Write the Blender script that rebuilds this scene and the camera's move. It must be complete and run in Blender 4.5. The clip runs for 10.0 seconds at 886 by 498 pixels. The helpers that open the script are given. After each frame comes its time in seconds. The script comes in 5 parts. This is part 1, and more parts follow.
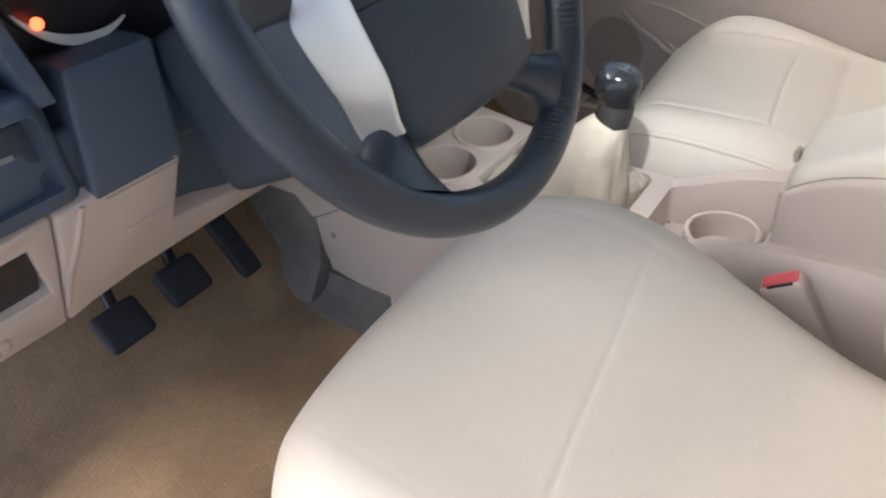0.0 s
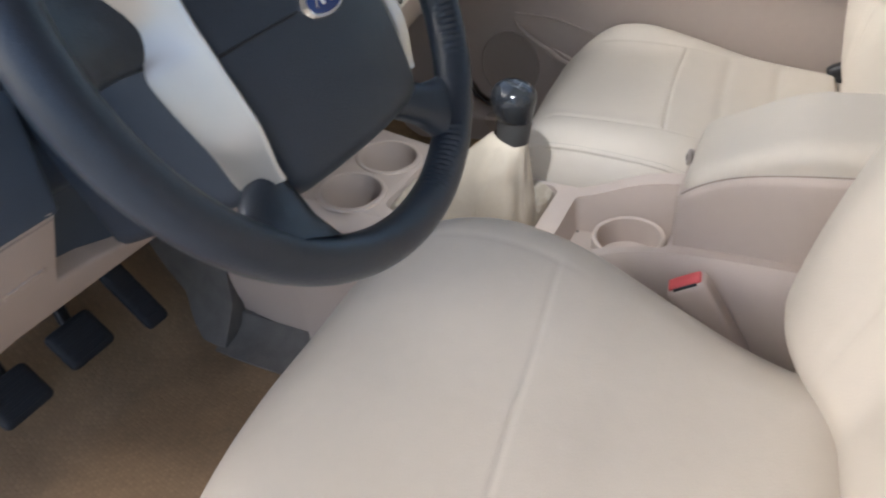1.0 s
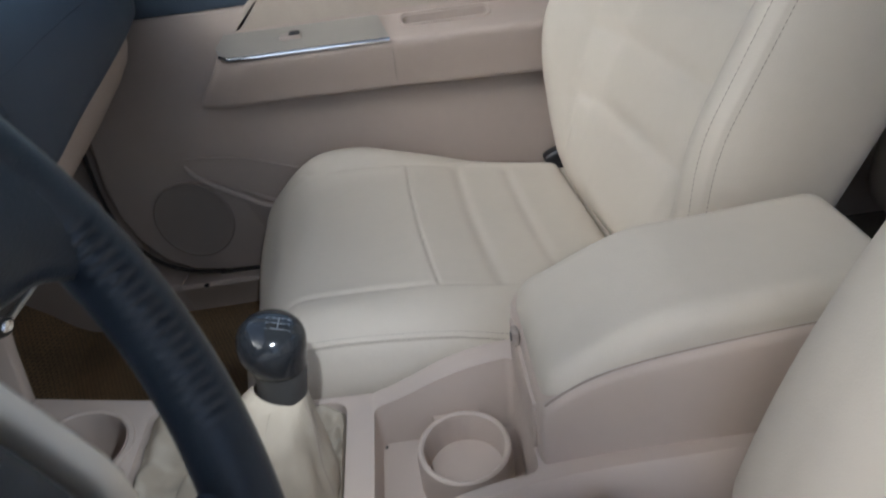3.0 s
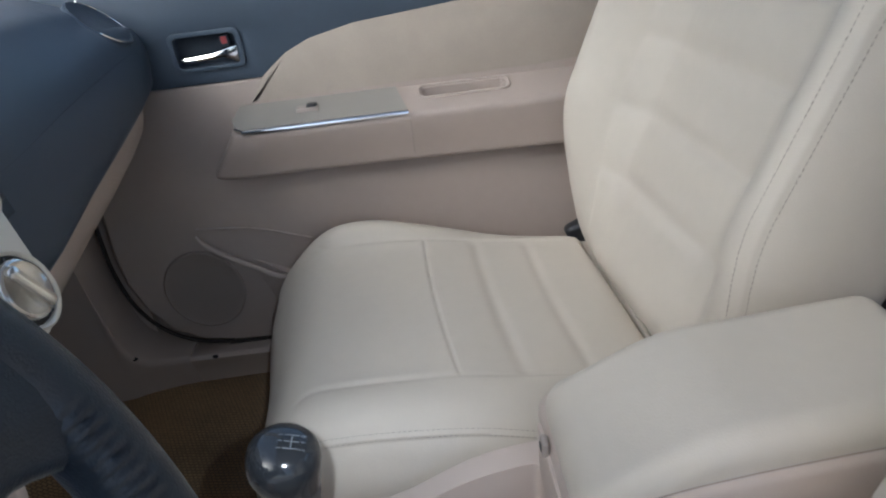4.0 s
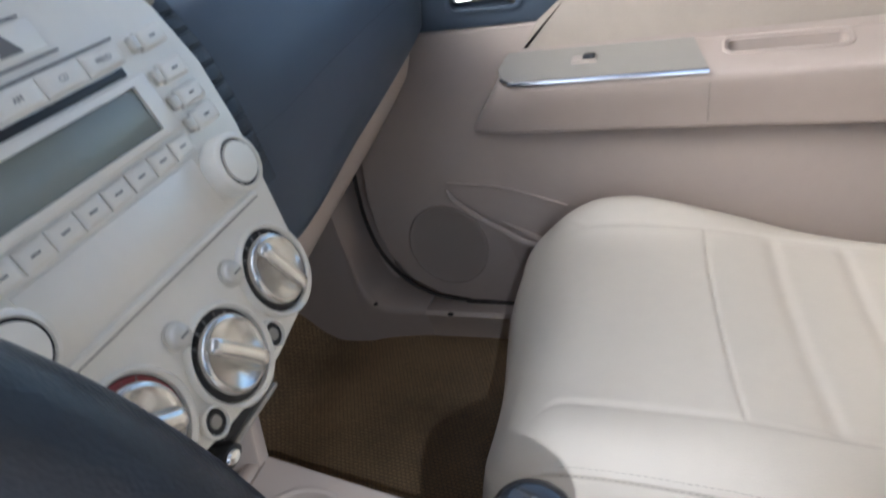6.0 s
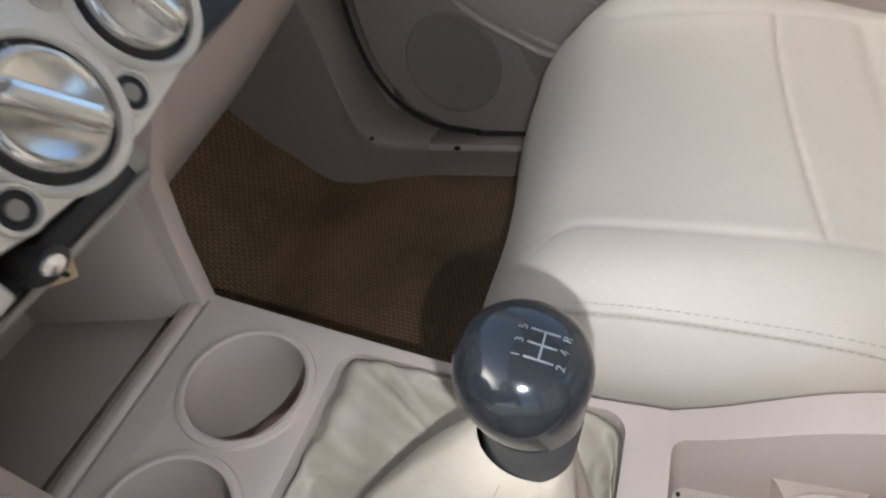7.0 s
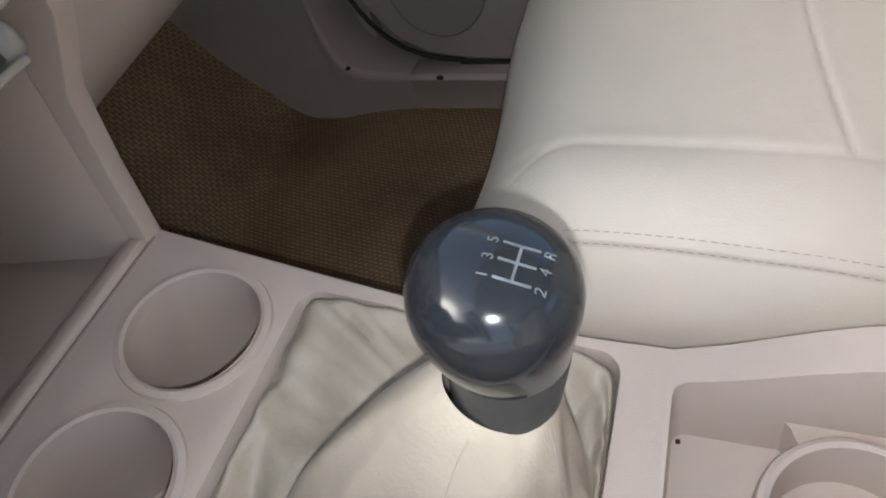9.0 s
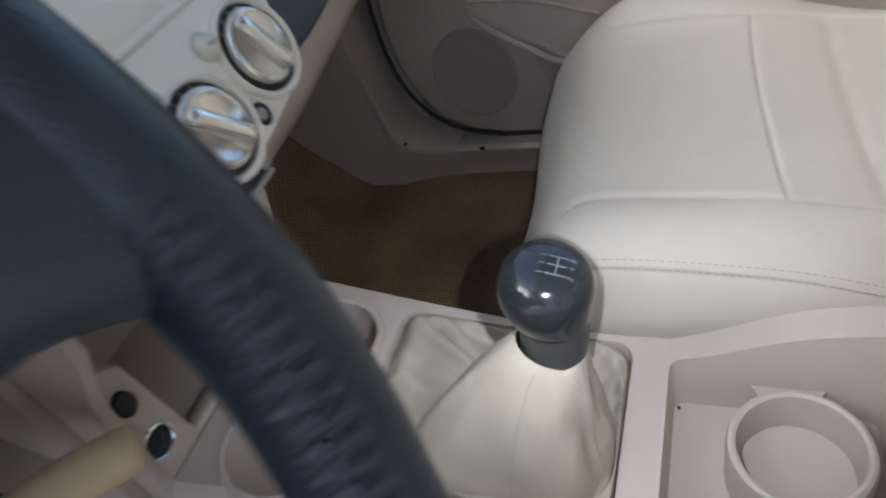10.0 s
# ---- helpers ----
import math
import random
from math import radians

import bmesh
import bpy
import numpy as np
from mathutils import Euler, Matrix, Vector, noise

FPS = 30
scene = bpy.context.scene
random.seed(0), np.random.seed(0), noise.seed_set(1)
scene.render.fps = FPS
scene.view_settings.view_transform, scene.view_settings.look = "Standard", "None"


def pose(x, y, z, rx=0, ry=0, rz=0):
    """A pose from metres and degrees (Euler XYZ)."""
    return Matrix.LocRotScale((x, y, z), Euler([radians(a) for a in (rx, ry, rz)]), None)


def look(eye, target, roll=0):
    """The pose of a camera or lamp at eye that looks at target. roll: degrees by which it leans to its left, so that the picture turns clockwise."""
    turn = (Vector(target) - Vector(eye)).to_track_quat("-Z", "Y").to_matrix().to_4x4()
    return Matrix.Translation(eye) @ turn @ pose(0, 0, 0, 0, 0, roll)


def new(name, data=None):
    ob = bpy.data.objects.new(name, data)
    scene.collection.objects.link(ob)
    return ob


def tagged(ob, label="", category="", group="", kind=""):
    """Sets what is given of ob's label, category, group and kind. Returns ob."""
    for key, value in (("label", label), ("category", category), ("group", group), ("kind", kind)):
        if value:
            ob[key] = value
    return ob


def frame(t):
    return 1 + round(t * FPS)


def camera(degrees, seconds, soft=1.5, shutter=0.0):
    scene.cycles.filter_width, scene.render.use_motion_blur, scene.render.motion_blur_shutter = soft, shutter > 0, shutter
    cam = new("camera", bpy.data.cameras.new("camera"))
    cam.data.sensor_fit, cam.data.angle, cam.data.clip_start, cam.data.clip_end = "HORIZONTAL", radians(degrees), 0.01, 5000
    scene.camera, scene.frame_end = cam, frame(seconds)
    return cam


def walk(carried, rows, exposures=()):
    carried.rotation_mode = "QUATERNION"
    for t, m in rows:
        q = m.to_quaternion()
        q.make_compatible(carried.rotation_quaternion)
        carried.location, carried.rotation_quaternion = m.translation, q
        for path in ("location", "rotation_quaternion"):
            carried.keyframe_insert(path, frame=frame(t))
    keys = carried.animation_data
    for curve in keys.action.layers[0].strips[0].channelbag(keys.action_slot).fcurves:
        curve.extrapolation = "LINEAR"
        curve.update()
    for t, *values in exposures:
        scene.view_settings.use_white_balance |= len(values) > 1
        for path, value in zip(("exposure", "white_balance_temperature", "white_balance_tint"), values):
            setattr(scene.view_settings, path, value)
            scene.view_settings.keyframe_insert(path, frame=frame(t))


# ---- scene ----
cam = camera(67.5, 10.0, soft=2.0, shutter=0.4)
PATH = [
    (0, (0.4274, -0.3109, 0.8737), (-0.5921, 0.9305, -0.3177), -6.69),
    (0.5, (0.4299, -0.3012, 0.8767), (-0.4885, 1.0178, -0.3135), -7.63),
    (1, (0.4309, -0.283, 0.8755), (-0.4093, 1.0964, -0.3041), -7.40),
    (1.5, (0.3844, -0.2161, 0.8655), (-0.2269, 1.2568, -0.3414), -7.67),
    (1.6, (0.3743, -0.1962, 0.8686), (-0.2023, 1.2922, -0.3366), -10.20),
    (1.8, (0.3493, -0.1539, 0.8736), (-0.0973, 1.3868, -0.3208), -12.26),
    (2, (0.3242, -0.1186, 0.8646), (0.0742, 1.4734, -0.3198), -9.72),
    (2.5, (0.2943, -0.0471, 0.8795), (0.2896, 1.5816, -0.2813), -7.89),
    (2.8, (0.2845, -0.0387, 0.8848), (0.2852, 1.6145, -0.2408), -7.58),
    (3, (0.2853, -0.0238, 0.8835), (0.311, 1.6389, -0.2276), -7.34),
    (3.2, (0.2901, -0.0093, 0.8934), (0.3442, 1.6818, -0.1731), -7.57),
    (4.3, (0.273, 0.043, 0.915), (0.243, 1.7806, -0.0748), -7.20),
    (4.5, (0.2669, 0.055, 0.9303), (0.1571, 1.7756, -0.0833), -8.53),
    (5, (0.2288, 0.092, 0.9434), (-0.1398, 1.8005, -0.0288), -10.25),
    (5.2, (0.2278, 0.102, 0.9427), (-0.2351, 1.7973, -0.0122), -11.28),
    (6.3, (0.2236, 0.1581, 0.8595), (-0.4955, 1.6433, -0.2706), -12.77),
    (6.5, (0.2198, 0.1669, 0.8315), (-0.5387, 1.5877, -0.3543), -13.99),
    (6.8, (0.2157, 0.2031, 0.7866), (-0.5351, 1.538, -0.4996), -14.83),
    (7, (0.2116, 0.2283, 0.7625), (-0.5091, 1.525, -0.5789), -16.17),
    (7.5, (0.2019, 0.2528, 0.7235), (-0.4797, 1.4647, -0.7141), -16.65),
    (8, (0.2029, 0.2573, 0.7124), (-0.4663, 1.449, -0.7478), -16.67),
    (8.5, (0.2042, 0.2599, 0.7109), (-0.4702, 1.4559, -0.7433), -16.98),
    (9, (0.2054, 0.2557, 0.7129), (-0.4842, 1.4482, -0.737), -17.55),
    (9.5, (0.2232, 0.2236, 0.7491), (-0.4797, 1.4698, -0.6483), -18.38),
    (10, (0.2443, 0.1348, 0.822), (-0.5498, 1.4223, -0.4864), -21.05),
]
walk(cam, [(t, look(eye, target, roll)) for t, eye, target, roll in PATH],
     exposures=[(0, 1.53, 6350, 11), (1, 1.27, 6300, 11), (2, 0.95, 6350, 11), (2.5, 0.79, 6300, 10), (3.2, 0.65, 5850, 8), (4.5, 0.96, 5800, 8), (5.2, 1.2, 5880, 9), (6.5, 1.42, 6000, 11), (7, 1.4, 6150, 11), (7.5, 1.35, 6200, 11), (9.2, 1.35, 6200, 11), (9.6, 1.15, 6100, 11), (10, 1.2, 5850, 9)])

# ---- world, sun, lamps ----
world = bpy.data.worlds.new("sky")
scene.world = world
world.use_nodes = True
wn = world.node_tree
sky = wn.nodes.new("ShaderNodeTexSky")
sky.sky_type, sky.sun_disc = "NISHITA", False
sky.sun_elevation, sky.sun_rotation = radians(42), radians(-131)
sky.air_density, sky.dust_density = 1.0, 3.0
wn.links.new(sky.outputs[0], wn.nodes["Background"].inputs[0])
wn.nodes["Background"].inputs[1].default_value = 0.145

sun_data = bpy.data.lights.new("sun", "SUN")
sun_data.energy, sun_data.angle, sun_data.color = 0.58, radians(30), (1, 0.97, 0.93)
sun = new("sun", sun_data)
sun.matrix_world = look((-3.3, -2.85, 4.6), (0.3, 0.3, 0.5))

# the telephone's own torch, held over the gear lever
torch_data = bpy.data.lights.new("torch", "SPOT")
torch_data.energy, torch_data.shadow_soft_size, torch_data.color = 1.55, 0.002, (0.95, 0.98, 1.0)
torch_data.spot_size, torch_data.spot_blend = radians(95), 1.0
torch = new("torch", torch_data)
torch.matrix_world = look((0.2065, 0.2495, 0.7040), (0.100, 0.445, 0.41))


# ---- materials ----
def mat(name, rgb, rough=0.5, metal=0.0, vary=0.06, scale=6.0, bump=0.0, bump_scale=900.0, coat=0.0, emit=0.0, stain=None, wrinkle=0.0):
    """A surface with large blotches, fine grain in its gloss and fine relief."""
    m = bpy.data.materials.new(name)
    m.use_nodes = True
    t = m.node_tree
    b = t.nodes["Principled BSDF"]
    b.inputs["Roughness"].default_value, b.inputs["Metallic"].default_value = rough, metal
    b.inputs["Coat Weight"].default_value = coat
    geo = t.nodes.new("ShaderNodeTexCoord")

    def noisy(s, detail=4.0):
        n = t.nodes.new("ShaderNodeTexNoise")
        n.inputs["Scale"].default_value, n.inputs["Detail"].default_value = s, detail
        t.links.new(geo.outputs["Object"], n.inputs["Vector"])
        return n

    big, fine = noisy(scale), noisy(scale * 14, 6)
    mixed = t.nodes.new("ShaderNodeMath")
    mixed.operation = "MULTIPLY_ADD"
    t.links.new(fine.outputs["Fac"], mixed.inputs[0])
    mixed.inputs[1].default_value = 0.5
    t.links.new(big.outputs["Fac"], mixed.inputs[2])
    ramp = t.nodes.new("ShaderNodeMapRange")
    ramp.inputs["From Min"].default_value, ramp.inputs["From Max"].default_value = 0.45, 1.05
    t.links.new(mixed.outputs[0], ramp.inputs["Value"])
    mix = t.nodes.new("ShaderNodeMix")
    mix.data_type = "RGBA"
    t.links.new(ramp.outputs["Result"], mix.inputs["Factor"])
    dark = stain or [c * (1 - vary) for c in rgb]
    mix.inputs[6].default_value = (*dark, 1)
    mix.inputs[7].default_value = (*[min(1, c * (1 + vary * 0.6)) for c in rgb], 1)
    t.links.new(mix.outputs[2], b.inputs["Base Color"])
    gloss = t.nodes.new("ShaderNodeMapRange")
    gloss.inputs["To Min"].default_value, gloss.inputs["To Max"].default_value = max(0.02, rough - 0.07), min(1, rough + 0.09)
    t.links.new(fine.outputs["Fac"], gloss.inputs["Value"])
    t.links.new(gloss.outputs["Result"], b.inputs["Roughness"])
    if bump or wrinkle:
        v = t.nodes.new("ShaderNodeTexVoronoi")
        v.inputs["Scale"].default_value = bump_scale
        t.links.new(geo.outputs["Object"], v.inputs["Vector"])
        bp = t.nodes.new("ShaderNodeBump")
        bp.inputs["Strength"].default_value, bp.inputs["Distance"].default_value = bump, 0.0006
        t.links.new(v.outputs["Distance"], bp.inputs["Height"])
        if wrinkle:
            w = noisy(38, 3)
            b2 = t.nodes.new("ShaderNodeBump")
            b2.inputs["Strength"].default_value, b2.inputs["Distance"].default_value = wrinkle, 0.004
            t.links.new(w.outputs["Fac"], b2.inputs["Height"])
            t.links.new(b2.outputs["Normal"], bp.inputs["Normal"])
        t.links.new(bp.outputs["Normal"], b.inputs["Normal"])
    if emit:
        b.inputs["Emission Color"].default_value = (*rgb, 1)
        b.inputs["Emission Strength"].default_value = emit
    return m


LEATHER = mat("beige_vinyl", (0.555, 0.502, 0.428), 0.56, vary=0.05, scale=5, bump=0.14, bump_scale=700, wrinkle=0.10)
BOOT_LEATHER = mat("pale_vinyl", (0.375, 0.325, 0.258), 0.58, vary=0.08, scale=12, bump=0.2, bump_scale=700, wrinkle=0.5)
PLASTIC = mat("beige_plastic", (0.50, 0.42, 0.365), 0.58, vary=0.05, scale=5, bump=0.2, bump_scale=1400)
LOWER_PLASTIC = mat("taupe_plastic", (0.36, 0.31, 0.275), 0.55, vary=0.08, scale=5, bump=0.25, bump_scale=1200)
CLOTH = mat("beige_suede", (0.41, 0.355, 0.30), 0.9, vary=0.08, scale=22, bump=0.4, bump_scale=1800)
# raised and blued: glare and mirrored sky are part of this colour
DARK = mat("dark_plastic", (0.058, 0.080, 0.112), 0.44, vary=0.10, scale=5, bump=0.35, bump_scale=900)
BLACK = mat("black_plastic", (0.012, 0.013, 0.016), 0.4, vary=0.2, scale=12, bump=0.1)
# bluish veil of haze over the pedals is mixed into this black
RUBBER = mat("hazy_black_rubber", (0.018, 0.022, 0.029), 0.75, vary=0.2, scale=20)
WHEEL_LEATHER = mat("dark_leather", (0.020, 0.029, 0.043), 0.34, vary=0.2, scale=14, bump=0.25, bump_scale=900)
KNOB = mat("glossy_dark_plastic", (0.0125, 0.0140, 0.0165), 0.13, vary=0.15, scale=20)
COLLAR = mat("dark_grey_collar", (0.036, 0.0355, 0.0355), 0.5, vary=0.1, scale=20)
SILVER = mat("silver_paint", (0.82, 0.795, 0.725), 0.34, metal=0.15, vary=0.04, scale=10)
CHROME = mat("chrome", (0.8, 0.8, 0.8), 0.12, metal=1.0, vary=0.03)
KNOB_SILVER = mat("bright_silver", (0.72, 0.70, 0.655), 0.2, metal=0.9, vary=0.04, scale=10)
PLATE = mat("satin_grey_plate", (0.33, 0.315, 0.285), 0.38, metal=0.3, vary=0.05, scale=8)
WHEEL_PAD = mat("dark_wheel_plastic", (0.024, 0.035, 0.051), 0.5, vary=0.1, scale=5, bump=0.35, bump_scale=900)
# beige plastic browned and darkened to carry the shade on the door side
SHADE_PLASTIC = mat("shaded_beige_plastic", (0.395, 0.33, 0.29), 0.62, vary=0.06, scale=5, bump=0.2, bump_scale=1400)
GRILLE = mat("brown_grille", (0.29, 0.24, 0.21), 0.75, vary=0.06, scale=8, bump=0.6, bump_scale=500)
TRIM_SILVER = mat("bright_silver_paint", (0.66, 0.635, 0.575), 0.36, metal=0.5, vary=0.03, scale=10)
DARK_RED = mat("dark_red_print", (0.30, 0.055, 0.06), 0.5)
SCREEN = mat("grey_screen", (0.24, 0.27, 0.255), 0.2, vary=0.05)
WHITE = mat("white_marking", (0.085, 0.092, 0.1), 0.5, vary=0.5, scale=160)
GREY_MARK = mat("grey_marking", (0.2, 0.2, 0.2), 0.5)
RED = mat("red_plastic", (0.68, 0.10, 0.10), 0.35, vary=0.1, scale=30)
BLUE = mat("blue_enamel", (0.01, 0.03, 0.16), 0.15)
GASKET = mat("black_seal", (0.036, 0.029, 0.026), 0.9)
CREAM = mat("cream_plastic", (0.58, 0.46, 0.28), 0.4, vary=0.05)
CARPET = mat("dark_carpet", (0.11, 0.098, 0.088), 0.95, vary=0.3, scale=30, bump=0.8, bump_scale=500)
GREY_CARPET = mat("grey_carpet", (0.165, 0.152, 0.137), 0.95, vary=0.25, scale=30, bump=0.8, bump_scale=500)
HEADLINER = mat("headliner", (0.5, 0.47, 0.43), 0.95, vary=0.05)
BOUNCE_GROUND = mat("bounce_ground", (0.50, 0.485, 0.455), 0.9, vary=0.15, scale=1.5)
RED_LAMP = mat("red_lamp", (1.0, 0.12, 0.04), 0.4, emit=1.5)


def mat_woven(name, strand, gap, relief):
    """Brown woven vinyl mat: 6 mm cells with dark gaps, stained with use."""
    m = bpy.data.materials.new(name)
    m.use_nodes = True
    t = m.node_tree
    b = t.nodes["Principled BSDF"]
    b.inputs["Roughness"].default_value = 0.62
    co = t.nodes.new("ShaderNodeTexCoord")
    br = t.nodes.new("ShaderNodeTexBrick")
    br.offset, br.squash = 0.5, 1.0
    br.inputs["Scale"].default_value = 1.0
    br.inputs["Brick Width"].default_value, br.inputs["Row Height"].default_value = 0.0072, 0.0055
    br.inputs["Mortar Size"].default_value, br.inputs["Mortar Smooth"].default_value = 0.0011, 0.5
    br.inputs["Color1"].default_value, br.inputs["Color2"].default_value = (*strand, 1), (*[c * 0.8 for c in strand], 1)
    br.inputs["Mortar"].default_value = (*gap, 1)
    turn = t.nodes.new("ShaderNodeMapping")
    turn.inputs["Rotation"].default_value = (0, 0, radians(8))
    t.links.new(co.outputs["Object"], turn.inputs["Vector"])
    t.links.new(turn.outputs["Vector"], br.inputs["Vector"])
    n = t.nodes.new("ShaderNodeTexNoise")
    n.inputs["Scale"].default_value, n.inputs["Detail"].default_value = 7, 6
    t.links.new(co.outputs["Object"], n.inputs["Vector"])
    r = t.nodes.new("ShaderNodeMapRange")
    r.inputs["From Min"].default_value, r.inputs["From Max"].default_value = 0.3, 0.7
    r.inputs["To Min"].default_value, r.inputs["To Max"].default_value = 0.6, 1.15
    t.links.new(n.outputs["Fac"], r.inputs["Value"])
    mul = t.nodes.new("ShaderNodeVectorMath")
    mul.operation = "SCALE"
    t.links.new(br.outputs["Color"], mul.inputs[0])
    t.links.new(r.outputs["Result"], mul.inputs["Scale"])
    t.links.new(mul.outputs[0], b.inputs["Base Color"])
    bp = t.nodes.new("ShaderNodeBump")
    bp.inputs["Strength"].default_value, bp.inputs["Distance"].default_value, bp.invert = relief, 0.0015, True
    t.links.new(br.outputs["Fac"], bp.inputs["Height"])
    t.links.new(bp.outputs["Normal"], b.inputs["Normal"])
    return m


def mat_glass():
    m = bpy.data.materials.new("window_glass")
    m.use_nodes = True
    b = m.node_tree.nodes["Principled BSDF"]
    b.inputs["Roughness"].default_value, b.inputs["Transmission Weight"].default_value, b.inputs["IOR"].default_value = 0.0, 1.0, 1.45
    b.inputs["Base Color"].default_value = (0.93, 0.97, 0.95, 1)
    return m


# the second mat has paler gaps and less relief, so its weave is fainter
MAT_WOVEN, MAT_FAINT, GLASS = mat_woven("woven_mat", (0.36, 0.235, 0.118), (0.16, 0.108, 0.062), 0.7), mat_woven("faint_woven_mat", (0.34, 0.228, 0.13), (0.29, 0.194, 0.11), 0.25), mat_glass()


# ---- mesh helpers ----
def smooth(me, angle=40):
    for p in me.polygons:
        p.use_smooth = True
    me.set_sharp_from_angle(angle=radians(angle))


def part(name, bm, material, parent=None, label="", angle=40, kind=""):
    """Links a bmesh, made in world coordinates, as one object, under a thing or a part."""
    me = bpy.data.meshes.new(name)
    if isinstance(bm, bpy.types.Mesh):
        me = bm
        me.name = name
    else:
        bmesh.ops.recalc_face_normals(bm, faces=bm.faces)
        bm.to_mesh(me)
        bm.free()
    me.materials.clear()
    me.materials.append(material)
    smooth(me, angle)
    ob = new(name, me)
    if parent:
        ob.parent = parent
        base = parent
        off = Matrix.Identity(4)
        while base:
            off = base.matrix_basis.inverted() @ off if not base.parent else off
            base = base.parent
        ob.matrix_parent_inverse = off if not parent.parent else Matrix.Identity(4)
    return tagged(ob, label, kind=kind)


def thing(name, place, label, category, group="", kind=""):
    ob = new(name)
    ob.empty_display_size = 0.05
    ob.matrix_basis = pose(*place)
    return tagged(ob, label, category, group, kind)


def join(*bms):
    out = bmesh.new()
    for b in bms:
        me = bpy.data.meshes.new("tmp")
        b.to_mesh(me)
        out.from_mesh(me)
        b.free()
        bpy.data.meshes.remove(me)
    return out


def moved(bm, m):
    if isinstance(bm, bpy.types.Mesh):
        bm.transform(m)
        return bm
    bmesh.ops.transform(bm, matrix=m, verts=bm.verts)
    return bm


def box(x0, x1, y0, y1, z0, z1, bevel=0.003, seg=2):
    bm = bmesh.new()
    bmesh.ops.create_cube(bm, size=1, matrix=Matrix.LocRotScale(((x0 + x1) / 2, (y0 + y1) / 2, (z0 + z1) / 2), None, (x1 - x0, y1 - y0, z1 - z0)))
    if bevel:
        bmesh.ops.bevel(bm, geom=list(bm.edges), offset=bevel, segments=seg, affect="EDGES", profile=0.5)
    return bm


def soft(x0, x1, y0, y1, z0, z1, r, n, fn=None):
    """A rounded block of fine quads, whose points fn then moves."""
    lo, hi = np.array((x0, y0, z0)), np.array((x1, y1, z1))
    bm = bmesh.new()
    for ax in range(3):
        u, v = [a for a in range(3) if a != ax]
        for side in (0, 1):
            gu, gv = np.linspace(0, 1, n[u] + 1), np.linspace(0, 1, n[v] + 1)
            grid = []
            for i in gu:
                row = []
                for j in gv:
                    p = np.zeros(3)
                    p[ax] = hi[ax] if side else lo[ax]
                    p[u], p[v] = lo[u] + i * (hi[u] - lo[u]), lo[v] + j * (hi[v] - lo[v])
                    q = np.clip(p, lo + r, hi - r)
                    d = p - q
                    p = q + r * d / max(1e-9, np.linalg.norm(d))
                    row.append(bm.verts.new(fn(*p) if fn else p))
                grid.append(row)
            for i in range(n[u]):
                for j in range(n[v]):
                    bm.faces.new((grid[i][j], grid[i + 1][j], grid[i + 1][j + 1], grid[i][j + 1]))
    bmesh.ops.remove_doubles(bm, verts=bm.verts, dist=1e-5)
    return bm


def loft(rings, closed=True, caps=True):
    """Skins a row of rings of as many points each."""
    bm = bmesh.new()
    vs = [[bm.verts.new(p) for p in ring] for ring in rings]
    n = len(vs[0])
    for a, b in zip(vs, vs[1:]):
        for i in range(n if closed else n - 1):
            j = (i + 1) % n
            bm.faces.new((a[i], a[j], b[j], b[i]))
    if caps and closed:
        bm.faces.new(vs[0])
        bm.faces.new(list(reversed(vs[-1])))
    return bm


def lathe(profile, m=None, n=32, caps=True):
    """Turns (radius, height) pairs about z."""
    bm = loft([[(r * math.cos(2 * math.pi * k / n), r * math.sin(2 * math.pi * k / n), z) for k in range(n)] for r, z in profile], True, caps)
    return moved(bm, m) if m else bm


def tube(points, r, n=10, flat=1.0):
    """A round bar along a line of points; r is a number or one for each point."""
    pts = [Vector(p) for p in points]
    rr = r if isinstance(r, (list, tuple)) else [r] * len(pts)
    rings, side = [], None
    for i, p in enumerate(pts):
        d = (pts[min(i + 1, len(pts) - 1)] - pts[max(i - 1, 0)]).normalized()
        if side is None:
            side = d.cross(Vector((0, 0, 1)) if abs(d.z) < 0.9 else Vector((0, 1, 0))).normalized()
        side = (side - d * side.dot(d)).normalized()
        up = d.cross(side)
        rings.append([p + rr[i] * (math.cos(2 * math.pi * k / n) * side + flat * math.sin(2 * math.pi * k / n) * up) for k in range(n)])
    return loft(rings)


def spline(ctrl, n):
    """A smooth line through the control points."""
    c = [np.array(p, float) for p in ctrl]
    c = [2 * c[0] - c[1], *c, 2 * c[-1] - c[-2]]
    out = []
    for k in range(n + 1):
        s = k / n * (len(c) - 3)
        i = min(int(s), len(c) - 4)
        f = s - i
        a, b, d, e = c[i:i + 4]
        out.append(0.5 * (2 * b + (d - a) * f + (2 * a - 5 * b + 4 * d - e) * f * f + (3 * b - a - 3 * d + e) * f ** 3))
    return out


def rounded(x0, x1, y0, y1, r, seg=6):
    """The outline of a rectangle with round corners."""
    out = []
    for cx, cy, a0 in ((x1 - r, y1 - r, 0), (x0 + r, y1 - r, 90), (x0 + r, y0 + r, 180), (x1 - r, y0 + r, 270)):
        for k in range(seg + 1):
            a = radians(a0 + 90 * k / seg)
            out.append((cx + r * math.cos(a), cy + r * math.sin(a)))
    return out


